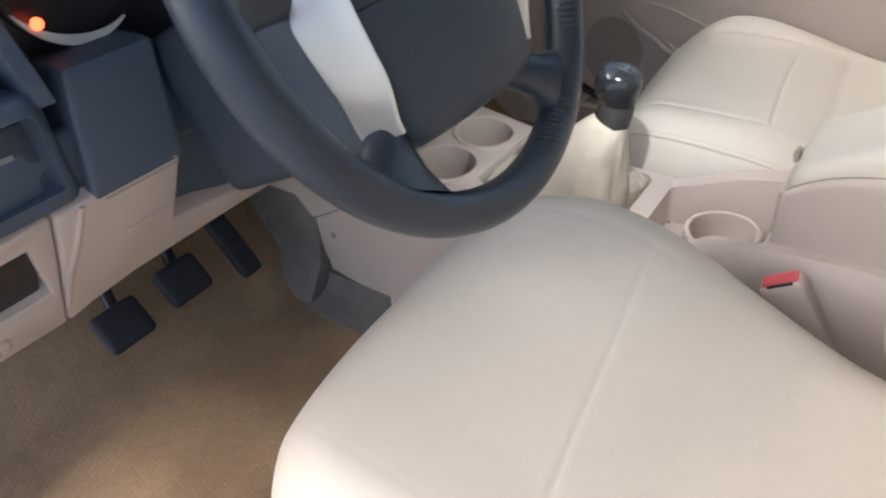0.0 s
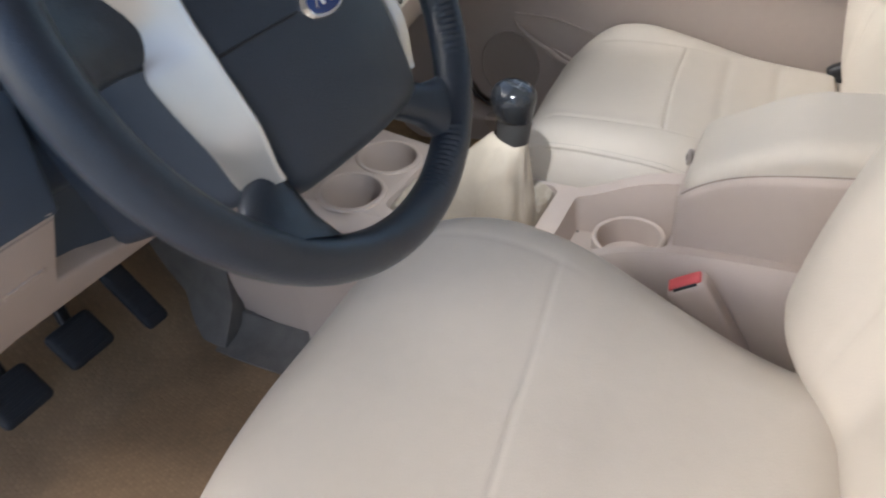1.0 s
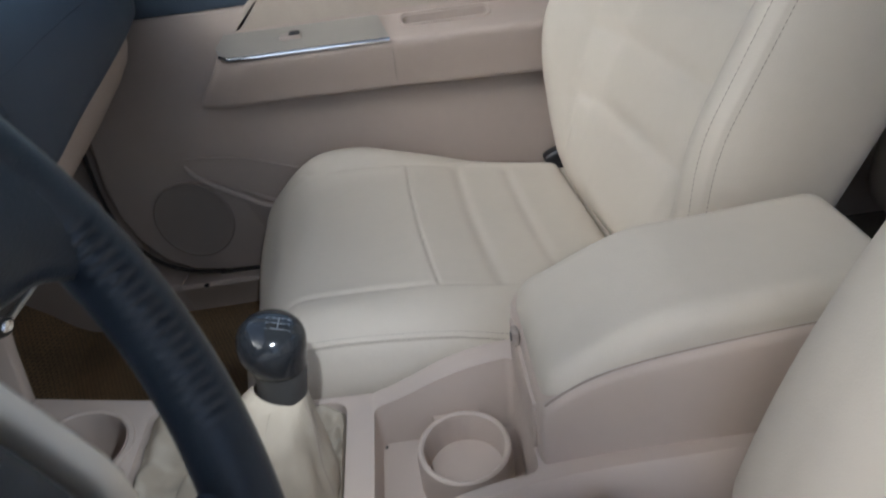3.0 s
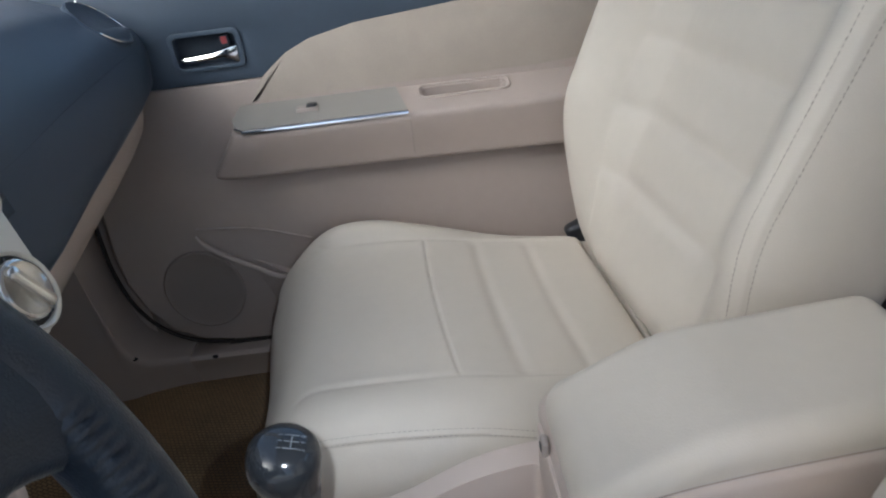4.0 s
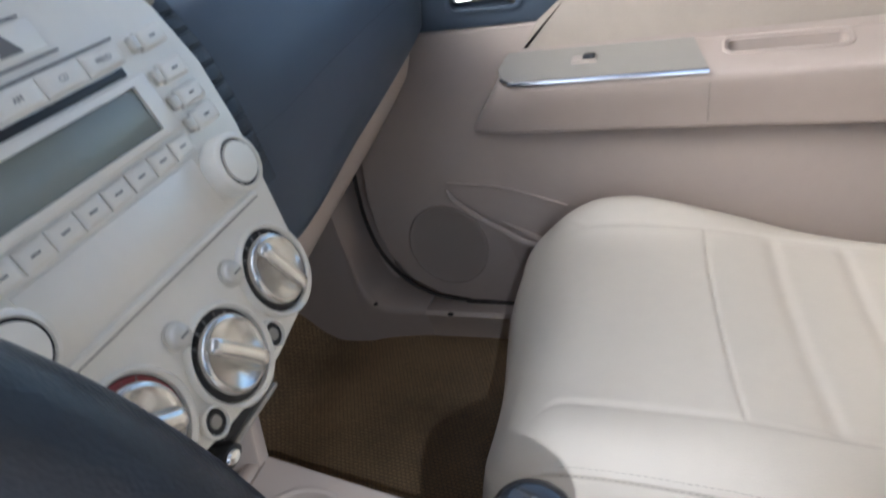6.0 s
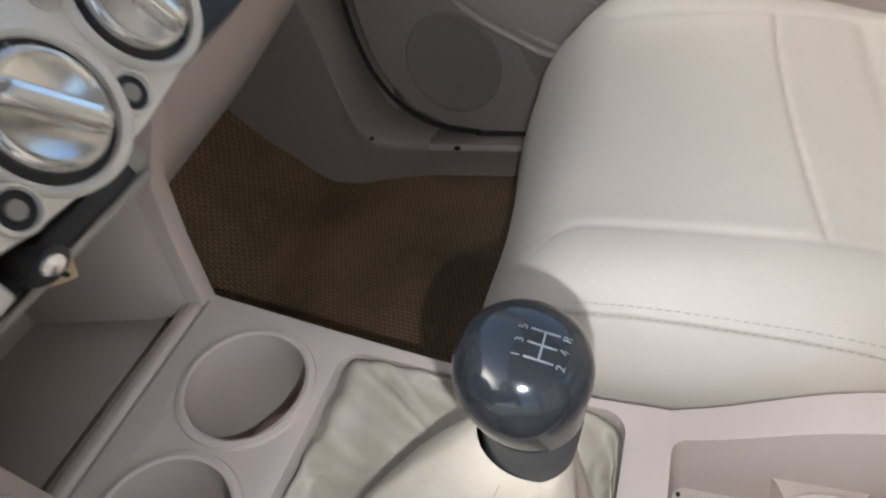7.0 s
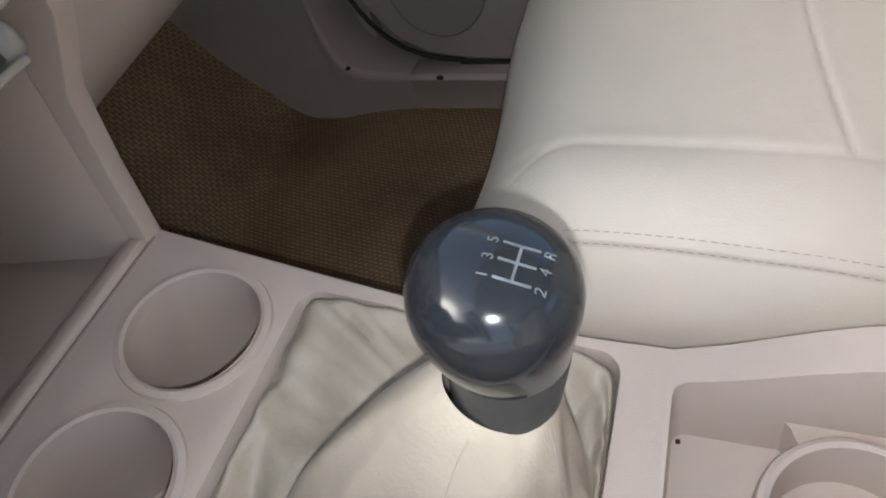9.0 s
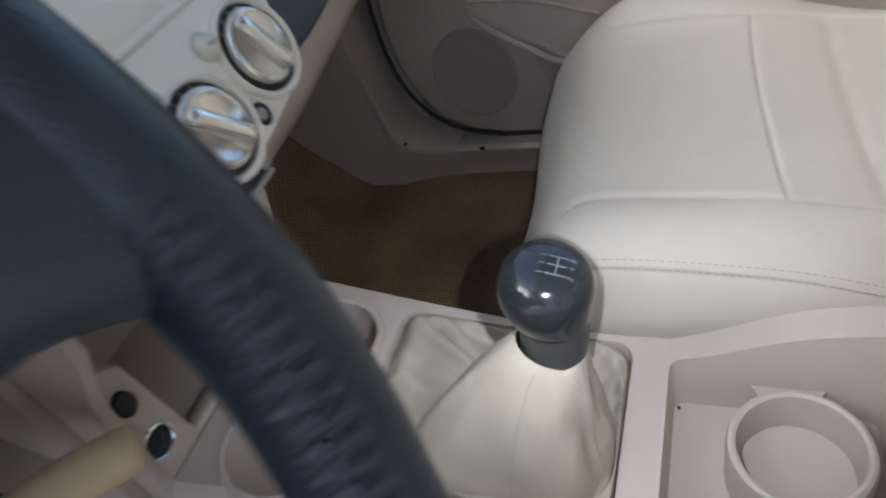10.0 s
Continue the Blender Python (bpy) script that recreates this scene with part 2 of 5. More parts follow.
def carve(bm, cutters, bevel=0.0, seg=2):
    """Cuts shapes out of a solid and rounds its edges; returns a mesh."""
    made = []
    for b in (bm, *cutters):
        bmesh.ops.recalc_face_normals(b, faces=b.faces)
        me = bpy.data.meshes.new("tmp")
        b.to_mesh(me)
        b.free()
        made.append(new("tmp", me))
    ob = made[0]
    for c in made[1:]:
        mod = ob.modifiers.new("cut", "BOOLEAN")
        mod.operation, mod.object, mod.solver = "DIFFERENCE", c, "EXACT"
    if bevel:
        mod = ob.modifiers.new("round", "BEVEL")
        mod.width, mod.segments, mod.limit_method, mod.angle_limit = bevel, seg, "ANGLE", radians(35)
    dg = bpy.context.evaluated_depsgraph_get()
    out = bpy.data.meshes.new_from_object(ob.evaluated_get(dg))
    for o in made:
        me = o.data
        bpy.data.objects.remove(o)
        bpy.data.meshes.remove(me)
    return out


def dent(d, width, depth):
    return -depth * math.exp(-(d / width) ** 2)


def step(a, b, x):
    t = min(1, max(0, (x - a) / (b - a)))
    return t * t * (3 - 2 * t)


# ---- ground and shell ----
FLOOR = 0.15
# unseen ground, kept pale so that it bounces light through the driver's side
bm = bmesh.new()
bmesh.ops.create_grid(bm, x_segments=8, y_segments=8, size=400, matrix=pose(0, 0, 0.03))
tagged(part("ground", bm, BOUNCE_GROUND), "pale unseen ground that bounces light into the car", "ground", kind="structure")

bm = loft([[(x, y, z) for y, z in ((-0.42, FLOOR), (1.0, FLOOR), (1.0, 0.03), (-0.42, 0.03))] for x in (-0.36, 1.7)])
tagged(part("floor", bm, CARPET), "dark carpeted floor of the car", "floor", kind="structure")
bm = loft([[(x, -0.42, z), (x, 1.0, z), (x - 0.03, 1.0, z - 0.04), (x - 0.03, -0.42, z - 0.04)] for x, z in ((-0.34, FLOOR), (-0.40, 0.215), (-0.50, 0.34), (-0.60, 0.47), (-0.70, 0.62), (-0.72, 0.9))])
tagged(part("firewall", bm, CARPET), "dark carpeted toe board and firewall", "firewall", kind="structure")
tagged(part("wall_rear", box(1.7, 1.75, -0.42, 1.02, 0.03, 0.86), CARPET), "dark rear end of the cabin", "wall", kind="structure")
tagged(part("ceiling", loft([[(x, -0.40, z), (x, 1.14, z), (x, 1.14, z + 0.04), (x, -0.40, z + 0.04)] for x, z in ((0.12, 1.28), (0.5, 1.33), (1.2, 1.34), (1.75, 1.30))]), HEADLINER), "grey beige headliner under the roof", "ceiling", kind="structure")
for y, x in ((-0.40, -0.62), (1.105, -0.36)):
    tagged(part("trim", tube(spline([(x, y, 0.79), (x + 0.08, y, 0.845), (-0.02, y, 1.09), (0.22, y, 1.32)], 20), 0.05, 14), PLASTIC, angle=80), "beige windscreen pillar trim", "pillar", kind="structure")
tagged(part("window_1", loft([[(-0.68, -0.40, 0.84), (-0.68, 1.10, 0.84), (-0.685, 1.10, 0.845), (-0.685, -0.40, 0.845)], [(0.12, -0.40, 1.30), (0.12, 1.10, 1.30), (0.115, 1.10, 1.305), (0.115, -0.40, 1.305)]]), GLASS), "clear raked windscreen", "windscreen", kind="structure").visible_shadow = False
tagged(part("window_2", box(-0.3, 0.78, 1.075, 1.079, 0.78, 1.30, 0), GLASS), "clear passenger door window", "window", kind="structure").visible_shadow = False
# unseen rear window, added so that light reaches the fascia from behind
tagged(part("window_3", box(1.715, 1.719, -0.40, 1.02, 0.86, 1.30, 0), GLASS), "unseen tailgate window, added to let in light from behind", "window", kind="structure").visible_shadow = False
tagged(part("trim", box(0.78, 0.92, 1.02, 1.12, 0.15, 1.32, 0.02), PLASTIC), "beige centre pillar trim", "pillar", kind="structure")
tagged(part("wall_right", box(0.92, 1.72, 1.02, 1.08, 0.1, 0.85, 0.02), PLASTIC), "beige rear side panel", "wall", kind="structure")
tagged(part("wall_left", box(0.72, 1.72, -0.46, -0.40, 0.1, 0.85, 0.02), PLASTIC), "beige rear side panel", "wall", kind="structure")
tagged(part("trim", box(0.72, 0.86, -0.46, -0.38, 0.15, 1.32, 0.02), PLASTIC), "beige centre pillar trim", "pillar", kind="structure")
tagged(part("trim", box(-0.5, 0.75, -0.47, -0.37, 0.10, 0.24, 0.02), PLASTIC), "beige door sill trim on the driver's side", "sill", kind="structure")


# ---- floor mats ----
def floor_mat(y0, y1, x1, label, material):
    line = spline([(x1, FLOOR + 0.008), (-0.1, FLOOR + 0.008), (-0.30, FLOOR + 0.010), (-0.352, 0.177), (-0.39, 0.220), (-0.43, 0.262), (-0.484, 0.338), (-0.53, 0.40), (-0.58, 0.47)], 60)
    rings = []
    for x, z in line:
        lift = [0.004 * step(y1 - 0.04, y1, y) + 0.004 * step(y0 + 0.04, y0, y) + 0.004 * noise.noise(Vector((x * 6, y * 6, 0))) for y in np.linspace(y0, y1, 24)]
        top = [(x, y, z + l) for y, l in zip(np.linspace(y0, y1, 24), lift)]
        rings.append(top + [(p[0], p[1], p[2] - 0.005) for p in reversed(top)])
    t = thing("floor_mat", (-0.1, (y0 + y1) / 2, FLOOR), label, "floor mat", "floor mats")
    part("mat", loft(rings), material, t)
    return t


floor_mat(0.475, 0.975, 0.35, "brown woven vinyl floor mat in the passenger footwell", MAT_WOVEN)
floor_mat(-0.36, 0.285, 0.35, "brown woven floor mat with a faint weave under the pedals", MAT_FAINT)


# ---- seats ----
SY = 0.716


def lettering(text, size):
    """Flat letters of the built-in font, centred on the origin."""
    cu = bpy.data.curves.new("tmp", "FONT")
    cu.body, cu.size, cu.align_x, cu.align_y, cu.extrude = text, size, "CENTER", "CENTER", size * 0.02
    ob = new("tmp", cu)
    me = bpy.data.meshes.new_from_object(ob.evaluated_get(bpy.context.evaluated_depsgraph_get()))
    bm = bmesh.new()
    bm.from_mesh(me)
    bpy.data.objects.remove(ob)
    bpy.data.curves.remove(cu)
    bpy.data.meshes.remove(me)
    return bm


def stitches(line, length=0.0040, pitch=0.0056, r=0.0003):
    """Short threads along a line of points, joined."""
    pts = [Vector(p) for p in line]
    bms, run, nxt = [], 0.0, 0.0
    for a, b in zip(pts, pts[1:]):
        seg = (b - a).length
        while nxt <= run + seg:
            p = a + (b - a) * ((nxt - run) / seg)
            d = (b - a).normalized() * length / 2
            bms.append(tube([p - d, p - d * 0.6, p + d * 0.6, p + d], [r * 0.3, r, r, r * 0.3], 5))
            nxt += pitch
        run += seg
    return join(*bms)


ZC, RC = 0.362, 0.08          # centre and radius of the cushion's round shoulder
THREAD = mat("beige_thread", (0.33, 0.29, 0.24), 0.8, vary=0.1)


def cushion(x, y, z):
    dy = abs(y - SY)
    top = step(0.31, 0.40, z)
    nz = z - top * 0.13 * max(0, x - 0.27) * step(0.20, 0.36, x)
    seam_x = 0.268 - 0.085 * (y - SY) + 0.25 * dy * dy
    inside = step(0.152, 0.138, dy)
    if z > 0.37:
        nz += inside * top * (dent(x - seam_x, 0.0022, 0.0024) + 0.0035 * max(0, math.cos(min(1.57, abs(x - 0.19) / 0.10))) - 0.001)
        if x > seam_x:
            nz += inside * (dent(x - seam_x - 0.072, 0.008, 0.0026) + dent(x - seam_x - 0.146, 0.008, 0.0026) - 0.0012)
        nz += dent(x - 0.511 + 0.105 * (y - SY), 0.005, 0.016) * step(0.19, 0.15, dy)
        line = 0.147 + 0.03 * step(0.13, 0.08, x)
        nz += dent(dy - line, 0.0032, 0.0011) * step(0.085, 0.125, x)
        hump = math.exp(-((x - 0.17) / 0.105) ** 2) * math.exp(-((dy - 0.195) / 0.045) ** 2)
        nz += hump * (0.036 if y > SY else 0.012) - 0.012 * step(0.30, 0.45, x) * step(0.15, 0.2, dy)
    out = 0.0
    if dy > 0.19:
        phi = math.degrees(math.atan2(dy - 0.152, max(1e-4, z - ZC)))
        out = dent(phi - 45, 1.2, 0.0024) if z > ZC else 0
    bulge = 0.010 * math.sin(math.pi * min(1, max(0, (z - 0.20) / 0.2)))
    narrow = 0.012 * step(0.15, 0.06, x) * step(0.10, 0.2, dy)
    full = 0.028 * step(SY - 0.12, SY + 0.14, y) * step(0.16, 0.07, x) * math.sin(math.pi * min(1, max(0, (z - 0.20) / 0.235)))
    return (x - (1.8 * bulge if x < 0.1 else 0) - full, y + math.copysign(bulge * 0.5 * step(0.17, 0.22, dy) + out - narrow, y - SY), nz + out * 0.7)


def backrest(x, y, z):
    dy = abs(y)
    wide = 1 - 0.12 * step(0.40, 0.66, z) - 0.07 * step(0.16, 0.0, z)
    front = step(0.02, -0.06, x)
    wing = step(0.10, 0.21, dy) * (step(0.0, 0.24, z) * step(0.66, 0.42, z) - 0.15 * step(0.10, 0.0, z))
    f = -(0.088 if y > 0 else 0.070) * wing * front
    inside = step(0.152, 0.140, dy)
    g = (dent(y - 0.147, 0.0030, 0.0045) + dent(y + 0.150, 0.016, 0.0040)) * step(0.05, 0.1, z)
    for zz in (0.15, 0.24, 0.33, 0.42):
        g += inside * dent(z - zz, 0.011, 0.0046)
    g += inside * dent(z - 0.50, 0.0034, 0.0050)
    side = dent(x + 0.052, 0.0026, 0.0042) * step(0.2, 0.23, dy)
    return (x + f - front * g, y * wide + math.copysign(side, y), z)


def seat():
    t = thing("car_seat", (0.30, SY, FLOOR), "beige vinyl passenger seat with stitched cross seams", "car seat", "front seats")
    c = part("cushion", soft(0.063, 0.545, SY - 0.232, SY + 0.232, 0.20, 0.442, RC, (230, 190, 44), cushion), LEATHER, t, angle=80)
    for sgn in (-1, 1):
        for ph in (42.6, 47.4):
            a = radians(ph)
            line = [Vector(cushion(x, SY + sgn * (0.152 + RC * math.sin(a)), ZC + RC * math.cos(a))) + Vector((0, sgn * 0.0004, 0.0004)) for x in np.linspace(0.14, 0.47, 60)]
            part("stitching", stitches(line), THREAD, c, "beige double stitching", kind="stuff")
    tilt = pose(0.551, SY, 0.36, 0, 22.3, 6)
    b = part("backrest", moved(soft(-0.065, 0.062, -0.235, 0.235, 0.0, 0.66, 0.06, (30, 130, 150), backrest), tilt), LEATHER, t, angle=80)
    for sgn in (-1, 1):
        for xx in (-0.0475, -0.0565):
            line = []
            for z in np.linspace(0.07, 0.58, 80):
                q = -0.005 - xx
                yy = 0.175 + math.sqrt(max(0, 0.06 ** 2 - (q - 0.0) ** 2))
                line.append(tilt @ (Vector(backrest(xx, sgn * yy, z)) + Vector((-0.0003, sgn * 0.0008, 0))))
            part("stitching", stitches(line, r=0.0004), THREAD, b, "beige double stitching", kind="stuff")
    part("base", box(0.14, 0.52, SY - 0.19, SY + 0.19, FLOOR - 0.022, 0.225, 0.01), BLACK, t, "black metal seat base")
    return t


def driver_cushion(x, y, z):
    """Moves the points of a rounded block into the worn, domed driver's cushion; y from its middle line."""
    dy = abs(y)
    top = step(0.31, 0.40, z)
    nz = z - top * 0.13 * max(0, x - 0.27) * step(0.20, 0.36, x)
    seam_x = 0.262 - 0.085 * y + 0.25 * dy * dy
    inside = step(0.165, 0.145, dy)
    if z > 0.37:
        nz += inside * dent(x - seam_x, 0.0020, 0.0013)
        if x > seam_x:
            nz += inside * (dent(x - seam_x - 0.072, 0.014, 0.0009) + dent(x - seam_x - 0.146, 0.014, 0.0009))
        nz += (1 if y > 0 else 0.25) * dent(dy - 0.150, 0.0032, 0.0010) * step(0.075, 0.125, x) * step(0.30, 0.24, x)
        hump = math.exp(-((x - 0.185) / (0.12 if x < 0.185 else 0.135)) ** 2) * math.exp(-((dy - 0.175) / 0.085) ** 2)
        nz += hump * (0.012 + 0.040 * step(-0.07, 0.09, y)) + 0.006 * math.exp(-((x - 0.17) / 0.12) ** 2) - 0.014 * step(0.34, 0.47, x) * step(0.12, 0.2, dy)
    bulge = 0.012 * math.sin(math.pi * min(1, max(0, (z - 0.20) / 0.2)))
    w = 1 - 0.33 * max(0, (0.21 - x) / 0.21) ** 2.2
    w *= 1 - 0.15 * step(0.24, 0.47, x)
    front = step(0.22, 0.06, x)
    bow = 0.049 * (1 - (dy / 0.24) ** 2) * front
    return (x - bow - (bulge if x < 0.1 else 0), (y + math.copysign(bulge * 0.5 * step(0.17, 0.22, dy), y)) * w, nz)


def driver_backrest(x, y, z):
    dy = abs(y)
    wide = 1 - 0.12 * step(0.40, 0.66, z)
    front = step(0.04, -0.06, x)
    wing = step(0.08, 0.19, dy) * max(0, math.sin(math.pi * min(1, max(0, (z + 0.08) / 0.60)))) ** 0.8
    f = -0.066 * wing * front
    g = dent(dy - 0.132, 0.0030, 0.0030) * step(0.05, 0.1, z)
    return (x + f - front * g, y * wide, z)


def driver_seat():
    at = Matrix.Translation((0.027, 0.024, 0.021))
    t = thing("car_seat", (0.327, 0.024, FLOOR), "beige vinyl driver seat facing the steering wheel", "car seat", "front seats")
    part("cushion", moved(soft(0.063, 0.545, -0.235, 0.235, 0.20, 0.442, 0.085, (200, 170, 40), driver_cushion), at @ pose(0.3, 0, 0, 0, 0, 2.5) @ pose(-0.3, 0, 0)), LEATHER, t, angle=80)
    part("backrest", moved(soft(-0.065, 0.075, -0.262, 0.262, 0.0, 0.66, 0.06, (30, 130, 120), driver_backrest), at @ pose(0.537, 0, 0.36, 0, 20, 4.5)), LEATHER, t, angle=80)
    part("base", box(0.165, 0.54, -0.16, 0.21, FLOOR - 0.022, 0.24, 0.01), BLACK, t, "black metal seat base")


seat()
driver_seat()

buckle = thing("belt_buckle", (0.395, 0.258, 0.39), "beige seat belt buckle with a red release button", "belt buckle")
bk = pose(0.380, 0.263, 0.4245, 0, -30, 8)
part("housing", moved(soft(-0.020, 0.020, -0.012, 0.0115, -0.10, 0.0125, 0.004, (8, 8, 20)), bk), PLASTIC, buckle, angle=60)
red = part("button", moved(soft(-0.0175, 0.0165, -0.0085, 0.0100, 0.004, 0.0150, 0.003, (6, 6, 4)), bk), RED, buckle, "red release button")
part("slot", moved(box(-0.012, 0.012, -0.0105, -0.0078, 0.006, 0.0137, 0.0005), bk), BLACK, buckle, "dark tongue slot")

guide = thing("seat_recliner", (0.50, 0.90, 0.36), "black plastic hinge cover beside the passenger seat", "seat hinge")
part("cover", moved(soft(-0.045, 0.045, -0.012, 0.012, -0.03, 0.028, 0.008, (10, 6, 10)), pose(0.524, 0.905, 0.406, 0, -25, 0)), BLACK, guide, angle=60)

# ---- centre console ----
CONS = [(-0.145, 0.264, 0.478, 0.440), (0.0, 0.280, 0.466, 0.421), (0.10, 0.288, 0.461, 0.406), (0.19, 0.290, 0.461, 0.393), (0.22, 0.290, 0.463, 0.395), (0.345, 0.298, 0.469, 0.436), (0.60, 0.300, 0.472, 0.440), (0.86, 0.300, 0.472, 0.440)]
RIM = spline([c[:1] + c[1:] for c in CONS], 56)
console = thing("centre_console", (0.2, 0.375, FLOOR), "beige plastic centre console with cup holders and tray", "centre console")
solid = loft([[(x, a - 0.022, 0.14), (x, a - 0.012, z - 0.03), (x, a - 0.004, z - 0.008), (x, a + 0.004, z), (x, b - 0.012, z + 0.004 * step(0.15, 0.22, x) * step(0.36, 0.27, x)), (x, b, z + 0.006 * step(0.13, 0.22, x) * step(0.37, 0.27, x)), (x, b + 0.008, z - 0.02), (x, b + 0.012, 0.14)] for x, a, b, z in RIM])
cuts = [lathe([(0.040, 0.345), (0.041, 0.5)], pose(-0.062, 0.411, 0), 56), lathe([(0.040, 0.345), (0.041, 0.5)], pose(-0.062, 0.314, 0), 56),
        loft([[(x, y, z) for x, y in rounded(-0.0100, 0.178, 0.304, 0.4545, 0.014)] for z in (0.30, 0.5)]),
        loft([[(x, y, 0.342) for x, y in rounded(0.206, 0.343, 0.314, 0.441, 0.008)], [(x, y, 0.5) for x, y in rounded(0.201, 0.346, 0.309, 0.447, 0.008)]])]
part("body", carve(solid, cuts, 0.0032, 3), PLASTIC, console, angle=32)
part("rim_joint", tube([(x, np.interp(x, [c[0] for c in CONS], [c[1] for c in CONS]) + d, np.interp(x, [c[0] for c in CONS], [c[3] for c in CONS]) + 0.0002) for x, d in ((0.215, 0.0045), (0.25, 0.0045), (0.29, 0.0045), (0.318, 0.0048), (0.328, 0.0065), (0.331, 0.0095), (0.331, 0.013))], 0.0006, 6), LOWER_PLASTIC, console)
for y in (0.411, 0.314):
    part("cup_rim", moved(lathe([(0.0400, -0.008), (0.0405, 0.0012), (0.0425, 0.0024), (0.0462, 0.0018), (0.0475, -0.002)], None, 56, False), pose(-0.062, y, 0.4302, 0, 7.5, 0)), PLASTIC, console)
    part("cup_lining", lathe([(0.0398, 0.343), (0.0402, 0.428)], pose(-0.062, y, 0), 48, False), PLASTIC, console)
    part("cup_bottom", lathe([(0.0385, 0.3445), (0.0, 0.3445)], pose(-0.062, y, 0), 40, False), PLASTIC, console)
part("cup_holder", lathe([(0.0455, 0.34), (0.0448, 0.381), (0.0435, 0.386), (0.041, 0.3875), (0.0385, 0.386), (0.0372, 0.381), (0.036, 0.352), (0.0, 0.352)], pose(0.288, 0.388, 0), 56, False), PLASTIC, console)
part("web", loft([[(0.256, 0.4455, z), (0.262, 0.4395, z), (0.268, 0.425, z), (0.300, 0.425, z), (0.306, 0.4395, z), (0.312, 0.4455, z)] for z in (0.342, 0.372)]), PLASTIC, console)
part("tray_screw", lathe([(0.0015, 0), (0.0015, 0.0008), (0, 0.001)], pose(0.2095, 0.435, 0.3435), 10, False), BLACK, console)
# joint strip in brown, its tone standing for soft shadow in the groove
part("joint", box(-0.1285, -0.1268, 0.272, 0.470, 0.4345, 0.4386, 0), GRILLE, console)

armrest = thing("armrest_box", (0.5, 0.388, 0.436), "padded beige vinyl armrest box on the console", "armrest")


def crease(x):
    return 0.4955 + 0.048 * step(0.33, 0.47, x) + 0.010 * step(0.45, 0.64, x)


def joint_line(x):
    """Height of the joint between box and lid."""
    return 0.4945 + 0.046 * (1 - math.exp(-max(0, x - 0.347) / 0.045)) + 0.010 * step(0.42, 0.62, x)


def arm_body(x, y, z):
    s = (z - 0.40) / (0.52 - 0.40)
    return (x, y, 0.40 + s * (joint_line(x) - 0.40))


def arm_lid(x, y, z):
    dy = (y - 0.388) / 0.073
    return (x, y, crease(x) + (z - 0.530) + 0.004 * (1 - dy * dy) * step(0.53, 0.55, z))


part("box", soft(0.3475, 0.622, 0.3160, 0.4605, 0.40, 0.52, 0.0065, (70, 16, 14), arm_body), PLASTIC, armrest, angle=60)
part("lid", soft(0.3515, 0.6215, 0.3205, 0.4565, 0.48, 0.5535, 0.0190, (90, 60, 24), arm_lid), LEATHER, armrest, "padded vinyl lid", angle=80)
part("lid_seam", tube([(x, 0.3208, joint_line(x) - 0.0004) for x in np.linspace(0.352, 0.60, 40)], 0.0009, 6), GRILLE, armrest)
part("front_plate", box(0.3445, 0.3515, 0.335, 0.443, 0.43, 0.487, 0.002), PLASTIC, armrest)
part("latch", box(0.3415, 0.3475, 0.404, 0.417, 0.484, 0.500, 0.002), LOWER_PLASTIC, armrest)
part("latch_hole", box(0.3405, 0.3420, 0.4075, 0.4135, 0.489, 0.496, 0.0005), BLACK, armrest)

# ---- gear lever ----
lever = thing("gear_lever", (0.09, 0.375, 0.40), "dark knob gear lever rising from a pale vinyl boot", "gear lever")
CB = Vector((0.1495, 0.3645, 0.506))
axis = Vector((0.014, 0.0, 0.075)).normalized()
side_x = (Vector((1, 0, 0)) - axis * axis.x).normalized()
knob_m = Matrix.Translation(CB) @ Matrix((side_x, axis.cross(side_x), axis)).transposed().to_4x4()


